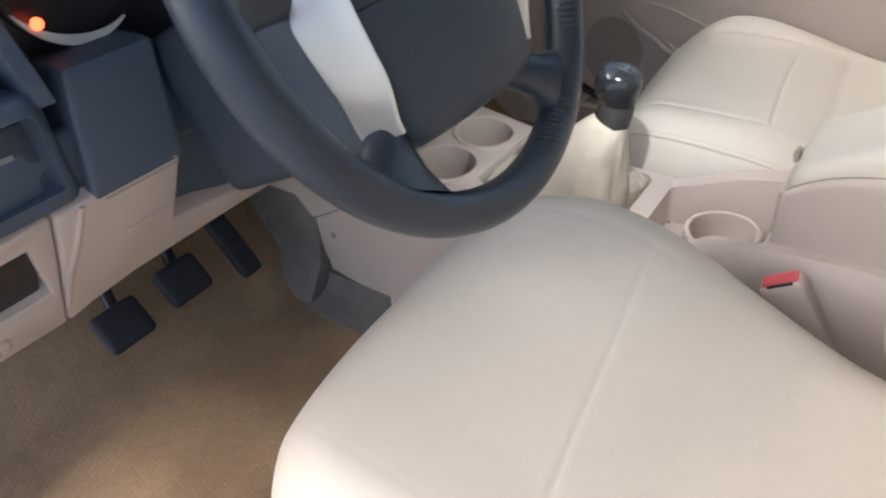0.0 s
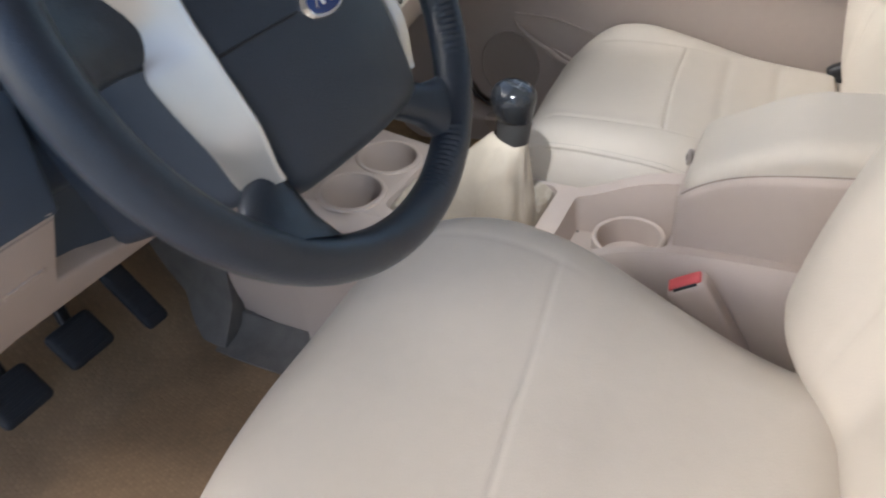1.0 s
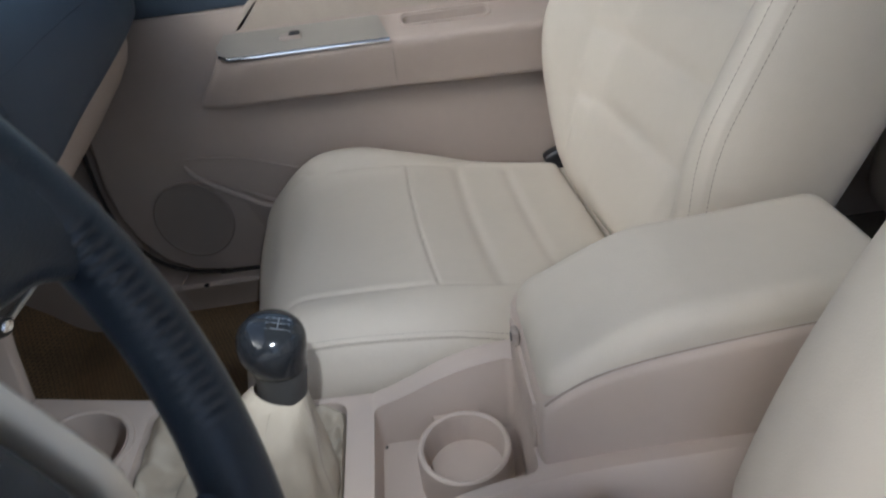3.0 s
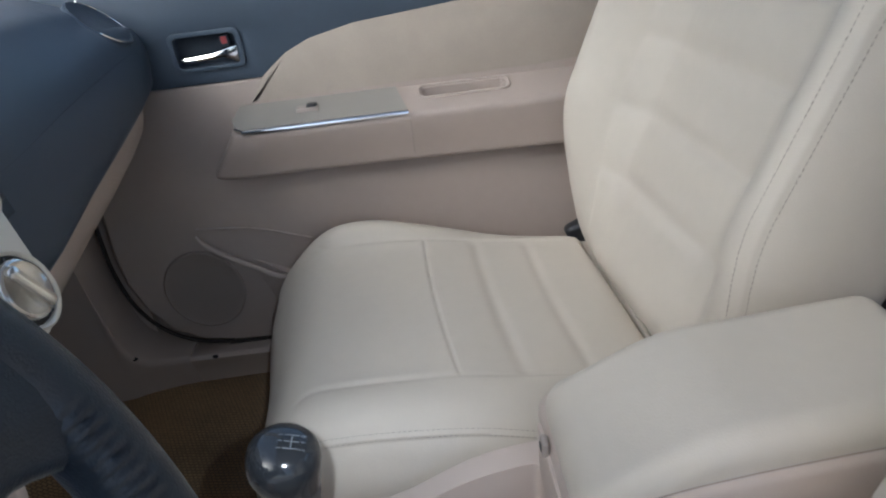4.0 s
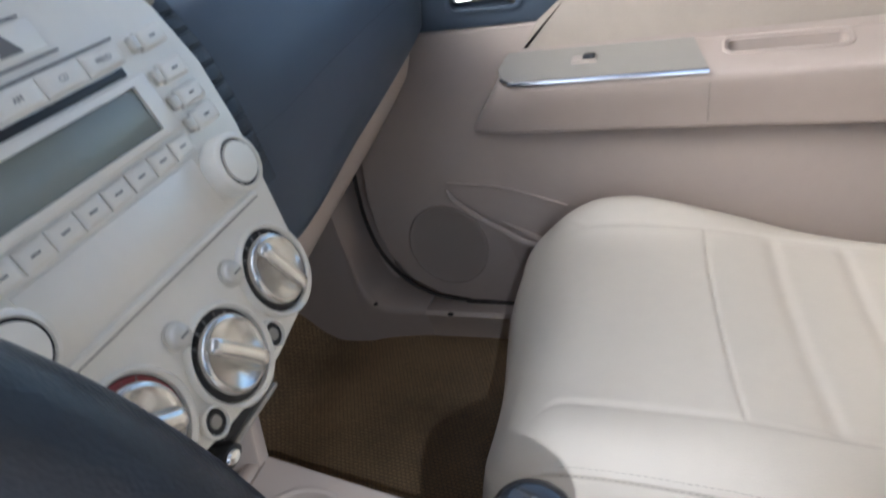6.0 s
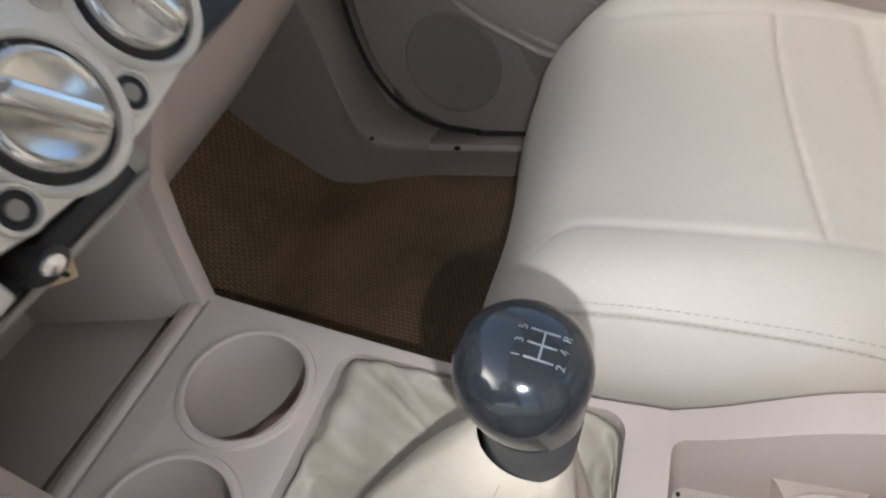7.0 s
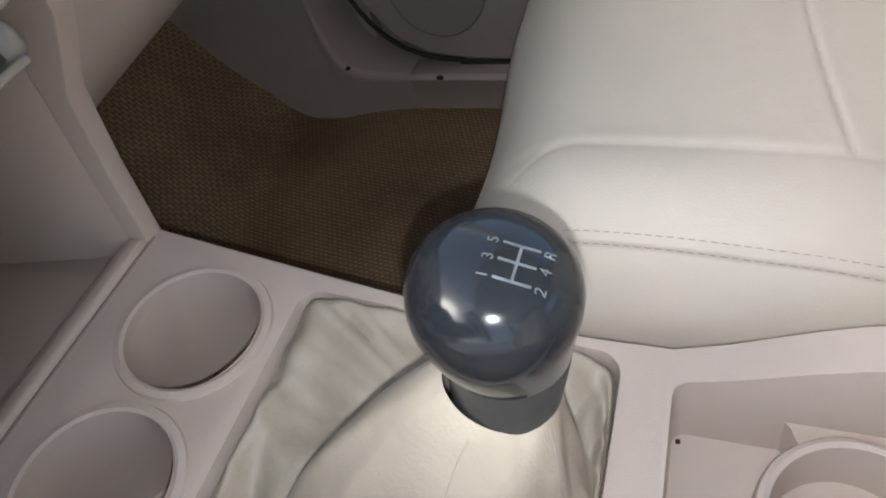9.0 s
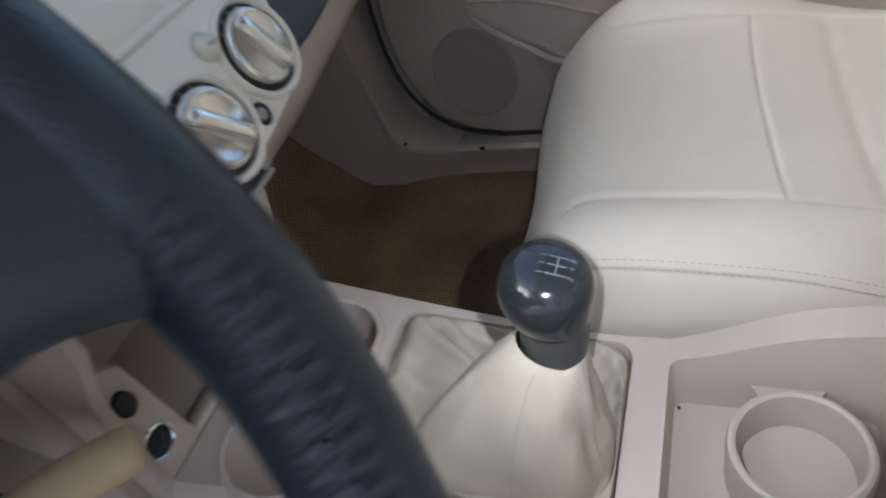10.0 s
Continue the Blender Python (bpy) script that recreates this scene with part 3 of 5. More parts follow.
def boot(s):
    """A ring of the leather boot: s runs from the frame (0) over the slack skirt (0.5) up the cone to the collar (1)."""
    x0, x1, y0, y1 = -0.0082, 0.1775, 0.3065, 0.4536
    out = []
    for i in range(144):
        a = 2 * math.pi * i / 144
        c, sn = math.cos(a), math.sin(a)
        sq = (abs(c) ** 11 + abs(sn) ** 11) ** (-1 / 11)
        bx, by = (x0 + x1) / 2 + (x1 - x0) / 2 * sq * c, (y0 + y1) / 2 + (y1 - y0) / 2 * sq * sn
        bz = 0.4205 - 0.15 * bx - 0.011
        base = np.interp(math.degrees(a), [0, 45, 90, 135, 165, 190, 203, 215, 240, 270, 300, 330, 360], [0.052, 0.050, 0.043, 0.044, 0.056, 0.083, 0.096, 0.090, 0.070, 0.057, 0.062, 0.058, 0.052])
        mx, my = min(0.122 + base * c, 0.174), max(0.366 + base * sn, 0.311)
        mz = 0.404 - 0.05 * (mx - 0.12) + 0.010 * noise.noise(Vector((1.7 * c + 5, 1.7 * sn, 0)))
        r1 = 1 - 2.4 * abs(noise.noise(Vector((2.0 * c + 9, 2.0 * sn, 1.6 * s + 2))))
        r2 = 1 - 2.4 * abs(noise.noise(Vector((4.5 * c + 1, 4.5 * sn + 7, 2.5 * s))))
        f1 = 0.012 * noise.noise(Vector((1.6 * c, 1.6 * sn, 2.2 * s + 4)))
        f2 = 0.006 * noise.noise(Vector((3.4 * c + 3, 3.4 * sn, 3.0 * s)))
        if s < 0.5:
            w = s / 0.5
            px, py = bx + (mx - bx) * w, by + (my - by) * w
            room = math.hypot(mx - bx, my - by) / 0.06
            roll = 0.010 * math.exp(-((w - 0.16) / 0.13) ** 2)
            deg = math.degrees(a)
            roll += 0.007 * math.exp(-((deg - 118) / 26) ** 2) * math.exp(-((w - 0.20) / 0.16) ** 2)
            roll += 0.0075 * (math.exp(-((deg - 138) / 5) ** 2) + 0.7 * math.exp(-((deg - 156) / 6) ** 2) + 0.6 * math.exp(-((deg - 38) / 6) ** 2) + 0.5 * math.exp(-((deg - 12) / 5) ** 2)) * math.sin(math.pi * min(1, 0.15 + w * 0.85))
            roll += 0.005 * math.exp(-((deg - 128) / 3.5) ** 2) * math.exp(-((w - 0.35) / 0.25) ** 2) - 0.004 * math.exp(-((deg - 133) / 2.5) ** 2) * math.exp(-((w - 0.3) / 0.25) ** 2)
            roll += 0.004 * (math.exp(-((deg - 52) / 4) ** 2) - math.exp(-((deg - 46) / 3) ** 2) + math.exp(-((deg - 26) / 4) ** 2) - 0.8 * math.exp(-((deg - 20) / 3) ** 2)) * math.exp(-((w - 0.4) / 0.3) ** 2)
            hem = math.exp(-(w / 0.12) ** 2)
            pull = hem * (0.0008 + 0.0005 * noise.noise(Vector((4 * c, 4 * sn, 3))))
            px, py = px - pull * c, py - pull * sn
            pz = bz + (mz - bz) * w + roll + (0.0085 * r1 + 0.0016 * r2 + f1) * math.sin(math.pi * min(1, 0.12 + w)) * min(1, 0.5 + room) + hem * 0.0003 * r2
        else:
            w = (s - 0.5) / 0.5
            r = 1 - (1 - w) ** 0.82 if w < 1 else 1.0
            deg = math.degrees(a)
            crest = 0.0045 * math.exp(-((deg - 201) / 8) ** 2) + 0.0035 * math.exp(-((deg - 334) / 9) ** 2) + 0.002 * math.exp(-((deg - 268) / 7) ** 2)
            fold = crest * math.sin(math.pi * min(1, w * 1.15)) + (f1 * 0.7 + f2 * 0.4) * math.sin(math.pi * w) * (1 - 0.6 * w)
            fold += (0.006 * math.exp(-((deg - 348) / 8) ** 2) - 0.006 * math.exp(-((deg - 328) / 7) ** 2) + 0.004 * math.exp(-((deg - 308) / 9) ** 2)) * math.exp(-((w - 0.22) / 0.18) ** 2)
            tx, ty = CB.x + 0.0199 * c, CB.y + 0.0199 * sn
            px, py = mx + (tx - mx) * r + c * fold, my + (ty - my) * r + sn * fold
            pz = mz + (CB.z + 0.004 + 0.011 * max(0, -0.87 * c - 0.49 * sn) - mz) * (w ** 0.92) + 0.012 * math.sin(math.pi * w) * (0.6 + 0.4 * c)
        out.append((px, py, pz))
    return out


b = part("boot", loft([boot(k / 64) for k in range(65)], True, False), BOOT_LEATHER, lever, "creased pale vinyl boot", angle=80)
for q, material in ((5.82, GRILLE), (4.6, BOOT_LEATHER)):
    i = int(q / (2 * math.pi) * 144)
    line = [Vector(boot(k / 64)[i]) + Vector((0, 0, 0.0004)) for k in range(33, 63)]
    part("seam", tube(line, 0.0004, 6), material, b)
PROFILE = [(0.0, 0.0345), (0.0214, 0.0350), (0.0224, 0.0385), (0.0238, 0.0435), (0.0249, 0.0490), (0.0254, 0.0545), (0.0251, 0.0605), (0.0235, 0.0660), (0.0199, 0.0709), (0.0142, 0.0741), (0.007, 0.0755), (0.0, 0.0759)]


def lean(h):
    """How far the knob's head overhangs its collar towards the dashboard."""
    return -0.0058 * step(0.022, 0.052, h)


def leaning(profile, k):
    """A round body whose upper end overhangs."""
    return moved(loft([[(lean(h) + k * r * math.cos(2 * math.pi * q / 64), k * r * math.sin(2 * math.pi * q / 64), h) for q in range(64)] for r, h in profile], True, False), knob_m)


part("collar", leaning([(0.0, -0.004), (0.0185, -0.004), (0.0195, 0.0), (0.0198, 0.018), (0.0205, 0.028), (0.0214, 0.0365), (0.0, 0.0370)], 1.0), COLLAR, lever, "dark grey collar", angle=60)
knob = part("knob", leaning(PROFILE, 1.03), KNOB, lever, "glossy dark knob with a shift pattern", angle=80)


def on_knob(bm, dx, dy, turn):
    """Lays a flat shape on the knob's crown."""
    moved(bm, pose(0.0005, -0.0028, 0, 0, 0, -1) @ Matrix.Scale(0.9, 4) @ pose(dx, dy, 0, 0, 0, turn))
    for v in bm.verts:
        r = math.hypot((v.co.x - lean(1)) / 1.03, v.co.y / 1.03)
        hgt = np.interp(r, [p[0] for p in reversed(PROFILE[5:])], [p[1] for p in reversed(PROFILE[5:])])
        v.co.z = hgt + 0.0003 + (0.0002 if v.co.z > 0 else 0)
    return moved(bm, knob_m)


for text, dx, dy in (("1", -0.0088, -0.0060), ("2", 0.0088, -0.0060), ("3", -0.0088, 0.0006), ("4", 0.0088, 0.0006), ("5", -0.0088, 0.0072), ("R", 0.0088, 0.0072)):
    part("numeral", on_knob(lettering(text, 0.0050), dx, dy, 90), WHITE, knob)
for y in (-0.0060, 0.0006, 0.0072):
    part("gate_line", on_knob(box(-0.0058, 0.0058, y - 0.00045, y + 0.00045, -0.0001, 0.0001, 0), 0, 0, 0), WHITE, knob)
part("gate_line", on_knob(box(-0.00045, 0.00045, -0.0060, 0.0072, -0.0001, 0.0001, 0), 0, 0, 0), WHITE, knob)

# ---- steering wheel ----
WC = Vector((0.1514, 0.0368, 0.7767))
wt, wy = radians(23.93), radians(2.89)
wn_ = Vector((math.cos(wt) * math.cos(wy), math.sin(wy), math.sin(wt) * math.cos(wy)))
wu = (Vector((0, 0, 1)) - wn_ * wn_.z).normalized()
wr = wu.cross(wn_)
# wheel frame: x to the car's right, y up along the wheel, z towards the driver
wheel_m = Matrix.Translation(WC) @ Matrix((wr, wu, wn_)).transposed().to_4x4() @ Matrix.Scale(0.956, 4)
wheel = thing("steering_wheel", tuple(WC), "dark leather steering wheel with silver spokes", "steering wheel")
R, TUBE = 0.1734, 0.0153
rim = []
for k in range(900):
    a = 2 * math.pi * k / 900
    c, s = math.cos(a), math.sin(a)
    deg = (math.degrees(a) + 180) % 360 - 180
    grip = max(step(19, 15, abs(deg + 21)), step(13, 10, abs(deg + 72)))
    ring = []
    for j in range(36):
        b = 2 * math.pi * j / 36
        q = TUBE
        inner = step(34, 14, abs(math.degrees(b) - 138))
        q -= inner * grip * 0.0018 * (0.5 + 0.5 * math.cos(a * 0.1734 / 0.0056 * 2 * math.pi + 1.6 * (b - 2.58))) ** 2
        if inner:
            q += grip * inner * 0.0006
        ring.append(((R + q * math.cos(b)) * c, (R + q * math.cos(b)) * s, q * 1.04 * math.sin(b)))
    rim.append(ring)
bm = loft(rim + [rim[0]], True, False)
bmesh.ops.remove_doubles(bm, verts=bm.verts, dist=1e-6)
part("rim", moved(bm, wheel_m), WHEEL_LEATHER, wheel, angle=80)


def pad(x, y, z):
    taper = 1 + 1.3 * min(0, y + 0.03)
    return (x * taper, y, z - 2.4 * x * x - 1.2 * (y + 0.03) ** 2)


pad_ob = part("airbag_pad", moved(soft(-0.096, 0.066, -0.106, 0.074, -0.03, 0.030, 0.016, (50, 60, 14), pad), wheel_m), WHEEL_PAD, wheel, "dark grained airbag pad", angle=80)
# the trim beside the pad: (height, outer edge, inner edge), narrowing towards the lower spoke
TRIM = [(0.062, -0.160, -0.092), (0.045, -0.150, -0.092), (0.030, -0.132, -0.092), (0.016, -0.1185, -0.093), (0.003, -0.1190, -0.094), (-0.006, -0.1240, -0.094), (-0.013, -0.1250, -0.094), (-0.03, -0.1230, -0.094), (-0.055, -0.1180, -0.0935), (-0.077, -0.1110, -0.0920), (-0.088, -0.1055, -0.0905)]
for sx in (-1, 1):
    rings = []
    for y, xo, xi in spline(TRIM, 60):
        if sx > 0:
            xo, xi = -0.025 - xo, -0.025 - xi
        drop = 0.010 * step(-0.05, -0.09, y)
        e = 1 if xo > xi else -1
        w = abs(xo - xi) * (1 if sx < 0 else np.interp(y, [-0.012, 0.010], [0.36, 1.0]))
        deep = 0.004 if sx > 0 else 0.0
        rings.append([(xi + e * dx, y, dz - drop) for dx, dz in ((0, -0.018), (0, 0.0115), (0.0010, 0.0145), (0.0058, 0.0190), (0.0068, 0.0186), (0.0076, 0.0165), (max(0.0082, 0.3 * w + 0.004), 0.0100 - 0.4 * deep), (max(0.0088, 0.6 * w), 0.0050 - 0.6 * deep), (0.94 * w, -0.0035 - deep), (w, -0.0060 - deep), (0.8 * w, -0.0095 - deep))])
    part("spoke_trim", moved(loft(rings), wheel_m), TRIM_SILVER, wheel, "silver painted spoke trim", angle=50)
for (ex, ey), (fx, fy), ws in (((-0.091, -0.078), (-0.115, -0.120), (0.003, 0.020, 0.027, 0.046)), ((0.046, -0.094), (0.087, -0.128), (0.015, 0.016, 0.017, 0.026)), ((-0.110, 0.022), (-0.172, 0.030), (0.026, 0.027, 0.030, 0.050)), ((0.085, 0.020), (0.172, 0.022), (0.031, 0.031, 0.038, 0.062))):
    e, far = Vector((ex, ey, -0.012)), Vector((fx, fy, 0.0))
    d = (far - e).normalized()
    lat = Vector((-d.y, d.x, 0)).normalized()
    rings = []
    for k in range(17):
        f = k / 16
        w = np.interp(f, [0, 0.35, 0.65, 1], ws)
        cen = e.lerp(far, f)
        th = np.interp(f, [0, 0.6, 1], [0.010, 0.0115, 0.0135])
        rings.append([cen + lat * w * math.copysign(abs(math.cos(q)) ** 0.8, math.cos(q)) + Vector((0, 0, th * math.sin(q))) - d * (0.0 if f < 1 else 0.002) for q in [2 * math.pi * j / 20 for j in range(20)]])
    part("spoke", moved(loft(rings), wheel_m), WHEEL_LEATHER, wheel, angle=80)
top = pose(-0.0130, -0.0158, 0.0295)
part("badge", moved(lathe([(0.0, 0.002), (0.0195, 0.002), (0.0217, 0.0005), (0.0221, -0.006)], Matrix.Diagonal((1.0, 0.50, 1, 1)), 48, False), wheel_m @ top), CHROME, pad_ob, "oval chrome and blue badge")
part("badge_face", moved(lathe([(0.0, 0.0032), (0.0175, 0.0028), (0.0180, 0.001)], Matrix.Diagonal((1.0, 0.45, 1, 1)), 48, False), wheel_m @ top), BLUE, pad_ob)
part("badge_mark", moved(tube(spline([(-0.012, -0.003, 0), (-0.007, 0.004, 0), (-0.0045, -0.003, 0), (0.001, 0.003, 0), (0.0035, -0.003, 0), (0.008, 0.003, 0), (0.012, -0.001, 0)], 36), 0.0006, 6), wheel_m @ top @ pose(0, 0, 0.0034)), CHROME, pad_ob)
for x0, x1 in ((-0.090, -0.036), (0.011, 0.066)):
    part("pad_seam", moved(tube([(x, -0.0152, 0.0298 - 2.4 * x * x) for x in np.linspace(x0, x1, 14)], 0.0009, 6), wheel_m), BLACK, pad_ob)
column = thing("steering_column", (0.0, 0.032, 0.70), "dark plastic steering column shroud", "steering column")
# darker than the dash plastic, to carry the shadow on the shroud
part("shroud", moved(soft(-0.030, 0.060, -0.118, 0.045, -0.32, -0.045, 0.016, (16, 16, 24)), wheel_m), WHEEL_PAD, column, angle=80)
part("wiper_stalk", moved(tube([(0.05, 0.02, -0.06), (0.10, 0.03, -0.055), (0.15, 0.035, -0.05)], [0.006, 0.007, 0.009]), wheel_m), BLACK, column, "black wiper stalk")
part("signal_stalk", moved(tube([(-0.05, 0.02, -0.06), (-0.10, 0.03, -0.055), (-0.15, 0.035, -0.05)], [0.006, 0.007, 0.009]), wheel_m), BLACK, column, "black signal stalk")


# ---- dashboard ----
def dash_ring(y, brow, low, fx):
    ctrl = [(-0.30, brow + 0.004), (-0.23, brow - 0.014), (-0.165 + fx, brow - 0.036), (-0.142 + fx, brow - 0.046), (-0.130 + fx, brow - 0.060), (-0.105 + fx, (brow + low) / 2 + 0.01), (-0.092 + fx, low + 0.05), (-0.096 + fx, low + 0.010)]
    return [(-0.70, y, 0.835), (-0.52, y, brow - 0.005), *[(x, y, z) for x, z in spline(ctrl, 24)], (-0.104 + fx, y, low), (-0.30, y, low - 0.02), (-0.68, y, low)]


def dash_loft(secs):
    ys = spline(secs, 30)
    return loft([dash_ring(*s) for s in ys])


dash = thing("dashboard", (-0.3, 0.375, 0.6), "dark grained plastic dashboard over beige lower panels", "dashboard")
DASH_SECTIONS = ((0.512, 0.868, 0.59, -0.055), (0.555, 0.868, 0.592, -0.02), (0.62, 0.865, 0.602, 0.0), (0.75, 0.858, 0.625, 0.0), (0.88, 0.848, 0.645, 0.0), (0.985, 0.83, 0.665, 0.0), (1.035, 0.815, 0.675, -0.01))
part("passenger_dash", dash_loft(DASH_SECTIONS), DARK, dash, angle=70)
seam = []
for q in spline(DASH_SECTIONS, 30):
    ring = dash_ring(*q)
    i = min(range(8, 27), key=lambda k: abs(ring[k][2] - (q[2] + 0.42 * (q[1] - q[2]))))
    lo_, hi_ = ring[i + 1], ring[i - 1]
    f = ((q[2] + 0.42 * (q[1] - q[2])) - lo_[2]) / max(1e-6, hi_[2] - lo_[2])
    seam.append((lo_[0] + f * (hi_[0] - lo_[0]) + 0.0002, q[0], lo_[2] + f * (hi_[2] - lo_[2])))
part("glovebox_seam", tube(seam[4:], 0.0005, 6), WHEEL_PAD, dash)
part("driver_dash", loft([dash_ring(*q) for q in ((-0.36, 0.82, 0.60, -0.03), (-0.25, 0.84, 0.60, -0.02), (-0.145, 0.83, 0.60, -0.02), (-0.118, 0.702, 0.60, -0.025), (-0.02, 0.694, 0.603, -0.03), (0.08, 0.694, 0.60, -0.03), (0.182, 0.70, 0.60, -0.03), (0.205, 0.85, 0.60, -0.03), (0.262, 0.866, 0.60, -0.045))]), DARK, dash, angle=50)
part("centre_dash", loft([[(-0.70, y, 0.835), (-0.52, y, 0.86), (-0.30, y, 0.868), (-0.16, y, 0.866), (-0.130, y, 0.858), (-0.13, y, 0.70), (-0.12, y, 0.62), (-0.68, y, 0.60)] for y in (0.25, 0.375, 0.53)]), DARK, dash, angle=50)
part("lower_panel", loft([[(-0.130, y, l + 0.002), (-0.115, y, l - 0.004), (-0.117, y, l - 0.018), (-0.126, y, l - 0.042), (-0.15, y, l - 0.075), (-0.30, y, l - 0.115), (-0.55, y, l - 0.12), (-0.55, y, l - 0.02)] for y, l in ((0.49, 0.588), (0.62, 0.598), (0.75, 0.621), (0.88, 0.641), (0.985, 0.661))]), PLASTIC, dash, angle=60)

part("cluster_surround", soft(-0.19, -0.109, -0.112, -0.015, 0.596, 0.708, 0.007, (6, 30, 12), lambda x, y, z: (x, y + (0.17 - 0.10 * (y + 0.112) / 0.097) * (z - 0.60), z)), DARK, dash, "dark panel below the dials", angle=60)
part("column_surround", soft(-0.30, -0.196, -0.018, 0.178, 0.49, 0.706, 0.007, (6, 30, 12)), DARK, dash, "dark recessed panel behind the column", angle=60)

# driver's leaning knee panel, with a notch for the column
panel_m = Matrix.Translation((-0.108, 0, 0.603)) @ Matrix(((0, 0.555, 0.832, 0), (1, 0, 0, 0), (0, 0.832, -0.555, 0), (0, 0, 0, 1)))
outline = [(-0.146, -0.002), (-0.06, -0.002), (-0.021, 0.0), (-0.0195, -0.121), (0.02, -0.126), (0.06, -0.138), (0.10, -0.145), (0.15, -0.147), (0.255, -0.14), (0.255, -0.18), (0.05, -0.177), (-0.07, -0.178), (-0.12, -0.188), (-0.146, -0.198)]
knee_panel = part("knee_panel", moved(carve(loft([[(x, y, z) for x, y in outline] for z in (-0.060, 0.0)]), [], 0.005, 3), panel_m), PLASTIC, dash, "beige knee panel under the column", angle=35)
part("pull_recess", moved(soft(-0.084, -0.040, -0.084, -0.075, -0.001, 0.0022, 0.0014, (10, 6, 4)), panel_m @ pose(0, 0, 0, 0, 0, 4)), PLASTIC, knee_panel, angle=80)
part("seam_strip", moved(box(-0.100, -0.024, -0.0125, -0.0105, -0.001, 0.0010, 0), panel_m), LOWER_PLASTIC, knee_panel)
part("rib", moved(tube(spline([(-0.122, -0.004, -0.001), (-0.128, -0.04, 0.0005), (-0.140, -0.10, 0.0005), (-0.145, -0.16, -0.001)], 24), 0.0032, 10), panel_m), PLASTIC, knee_panel, angle=80)
switch_panel = part("switch_panel", moved(carve(loft([[(x, y, z) for x, y in ((-0.36, -0.002), (-0.148, -0.002), (-0.148, -0.200), (-0.36, -0.190))] for z in (-0.060, -0.002)]), [loft([[(x, y, z) for x, y in ((-0.30, -0.031), (-0.170, -0.031), (-0.157, -0.125), (-0.30, -0.125))] for z in (-0.03, 0.02)])], 0.004, 3), panel_m), PLASTIC, dash, "beige switch panel", angle=35)
for x0, x1 in ((-0.218, -0.162), (-0.288, -0.221)):
    part("blank", moved(soft(x0, x1, -0.124, -0.032, -0.034, -0.012, 0.003, (8, 8, 4)), panel_m), BLACK, switch_panel, "dark blank switch", angle=60)
part("clip", moved(soft(-0.245, -0.205, -0.172, -0.155, -0.006, 0.004, 0.003, (8, 6, 4)), panel_m), PLASTIC, switch_panel, angle=60)
part("clip_gap", moved(box(-0.222, -0.217, -0.170, -0.157, -0.004, 0.0044, 0), panel_m), GRILLE, switch_panel)
# dark pocket pod beside the cluster
pod = part("side_pod", carve(soft(-0.16, -0.105, -0.30, -0.115, 0.606, 0.700, 0.012, (8, 20, 12)), [box(-0.118, -0.09, -0.285, -0.128, 0.622, 0.686, 0.004)], 0.0), DARK, dash, "dark switch pod", angle=50)
part("rocker", soft(-0.130, -0.113, -0.215, -0.132, 0.625, 0.683, 0.004, (4, 10, 8)), WHEEL_PAD, pod)
part("mark", box(-0.1136, -0.1127, -0.166, -0.150, 0.658, 0.6625, 0), GREY_MARK, pod)
part("mark", box(-0.1136, -0.1127, -0.166, -0.154, 0.6525, 0.6552, 0), GREY_MARK, pod)
# instrument dials in their hood
cluster = thing("instrument_cluster", (-0.15, 0.03, 0.70), "dark instrument cluster with silver ringed dials", "instrument cluster")
part("hood", moved(loft([[(x, y, z) for y, z in spline([(-0.12, 0.66), (-0.13, 0.76), (-0.07, 0.85), (0.03, 0.875), (0.13, 0.85), (0.19, 0.76), (0.18, 0.66)], 30)] + [(x, y, z) for y, z in reversed(spline([(-0.108, 0.66), (-0.118, 0.76), (-0.062, 0.838), (0.03, 0.862), (0.122, 0.838), (0.178, 0.76), (0.168, 0.66)], 30))] for x in (-0.24, -0.10)]), pose(0, 0, 0.03)), DARK, cluster, angle=60)
part("face", box(-0.19, -0.165, -0.12, 0.18, 0.685, 0.89, 0.004), BLACK, cluster)
for y in (-0.038, 0.098):
    dial = part("dial", moved(lathe([(0.060, 0.0), (0.060, 0.010), (0.057, 0.011), (0.054, 0.004), (0.0, 0.004)], None, 56, False), pose(-0.166, y, 0.765, 0, 90, 0)), BLACK, cluster, "dark dial")
    rings = []
    for k in range(41):
        a = radians(200 + 106 * k / 40)
        w = 0.0012 + 0.0075 * math.sin(math.pi * k / 40)
        rings.append([(-0.153 + dz, y + r * math.cos(a), 0.765 + r * math.sin(a)) for r, dz in ((0.0585, 0.0), (0.0585, 0.003), (0.0585 - w, 0.003), (0.0585 - w, 0.0))])
    part("crescent", loft(rings), SILVER, dial, "pale silver crescent")
part("warning_lamp", lathe([(0.0050, 0), (0.0050, 0.002), (0, 0.003)], pose(-0.150, -0.077, 0.734, 0, 90, 0), 16, False), RED_LAMP, cluster, "lit red warning lamp")

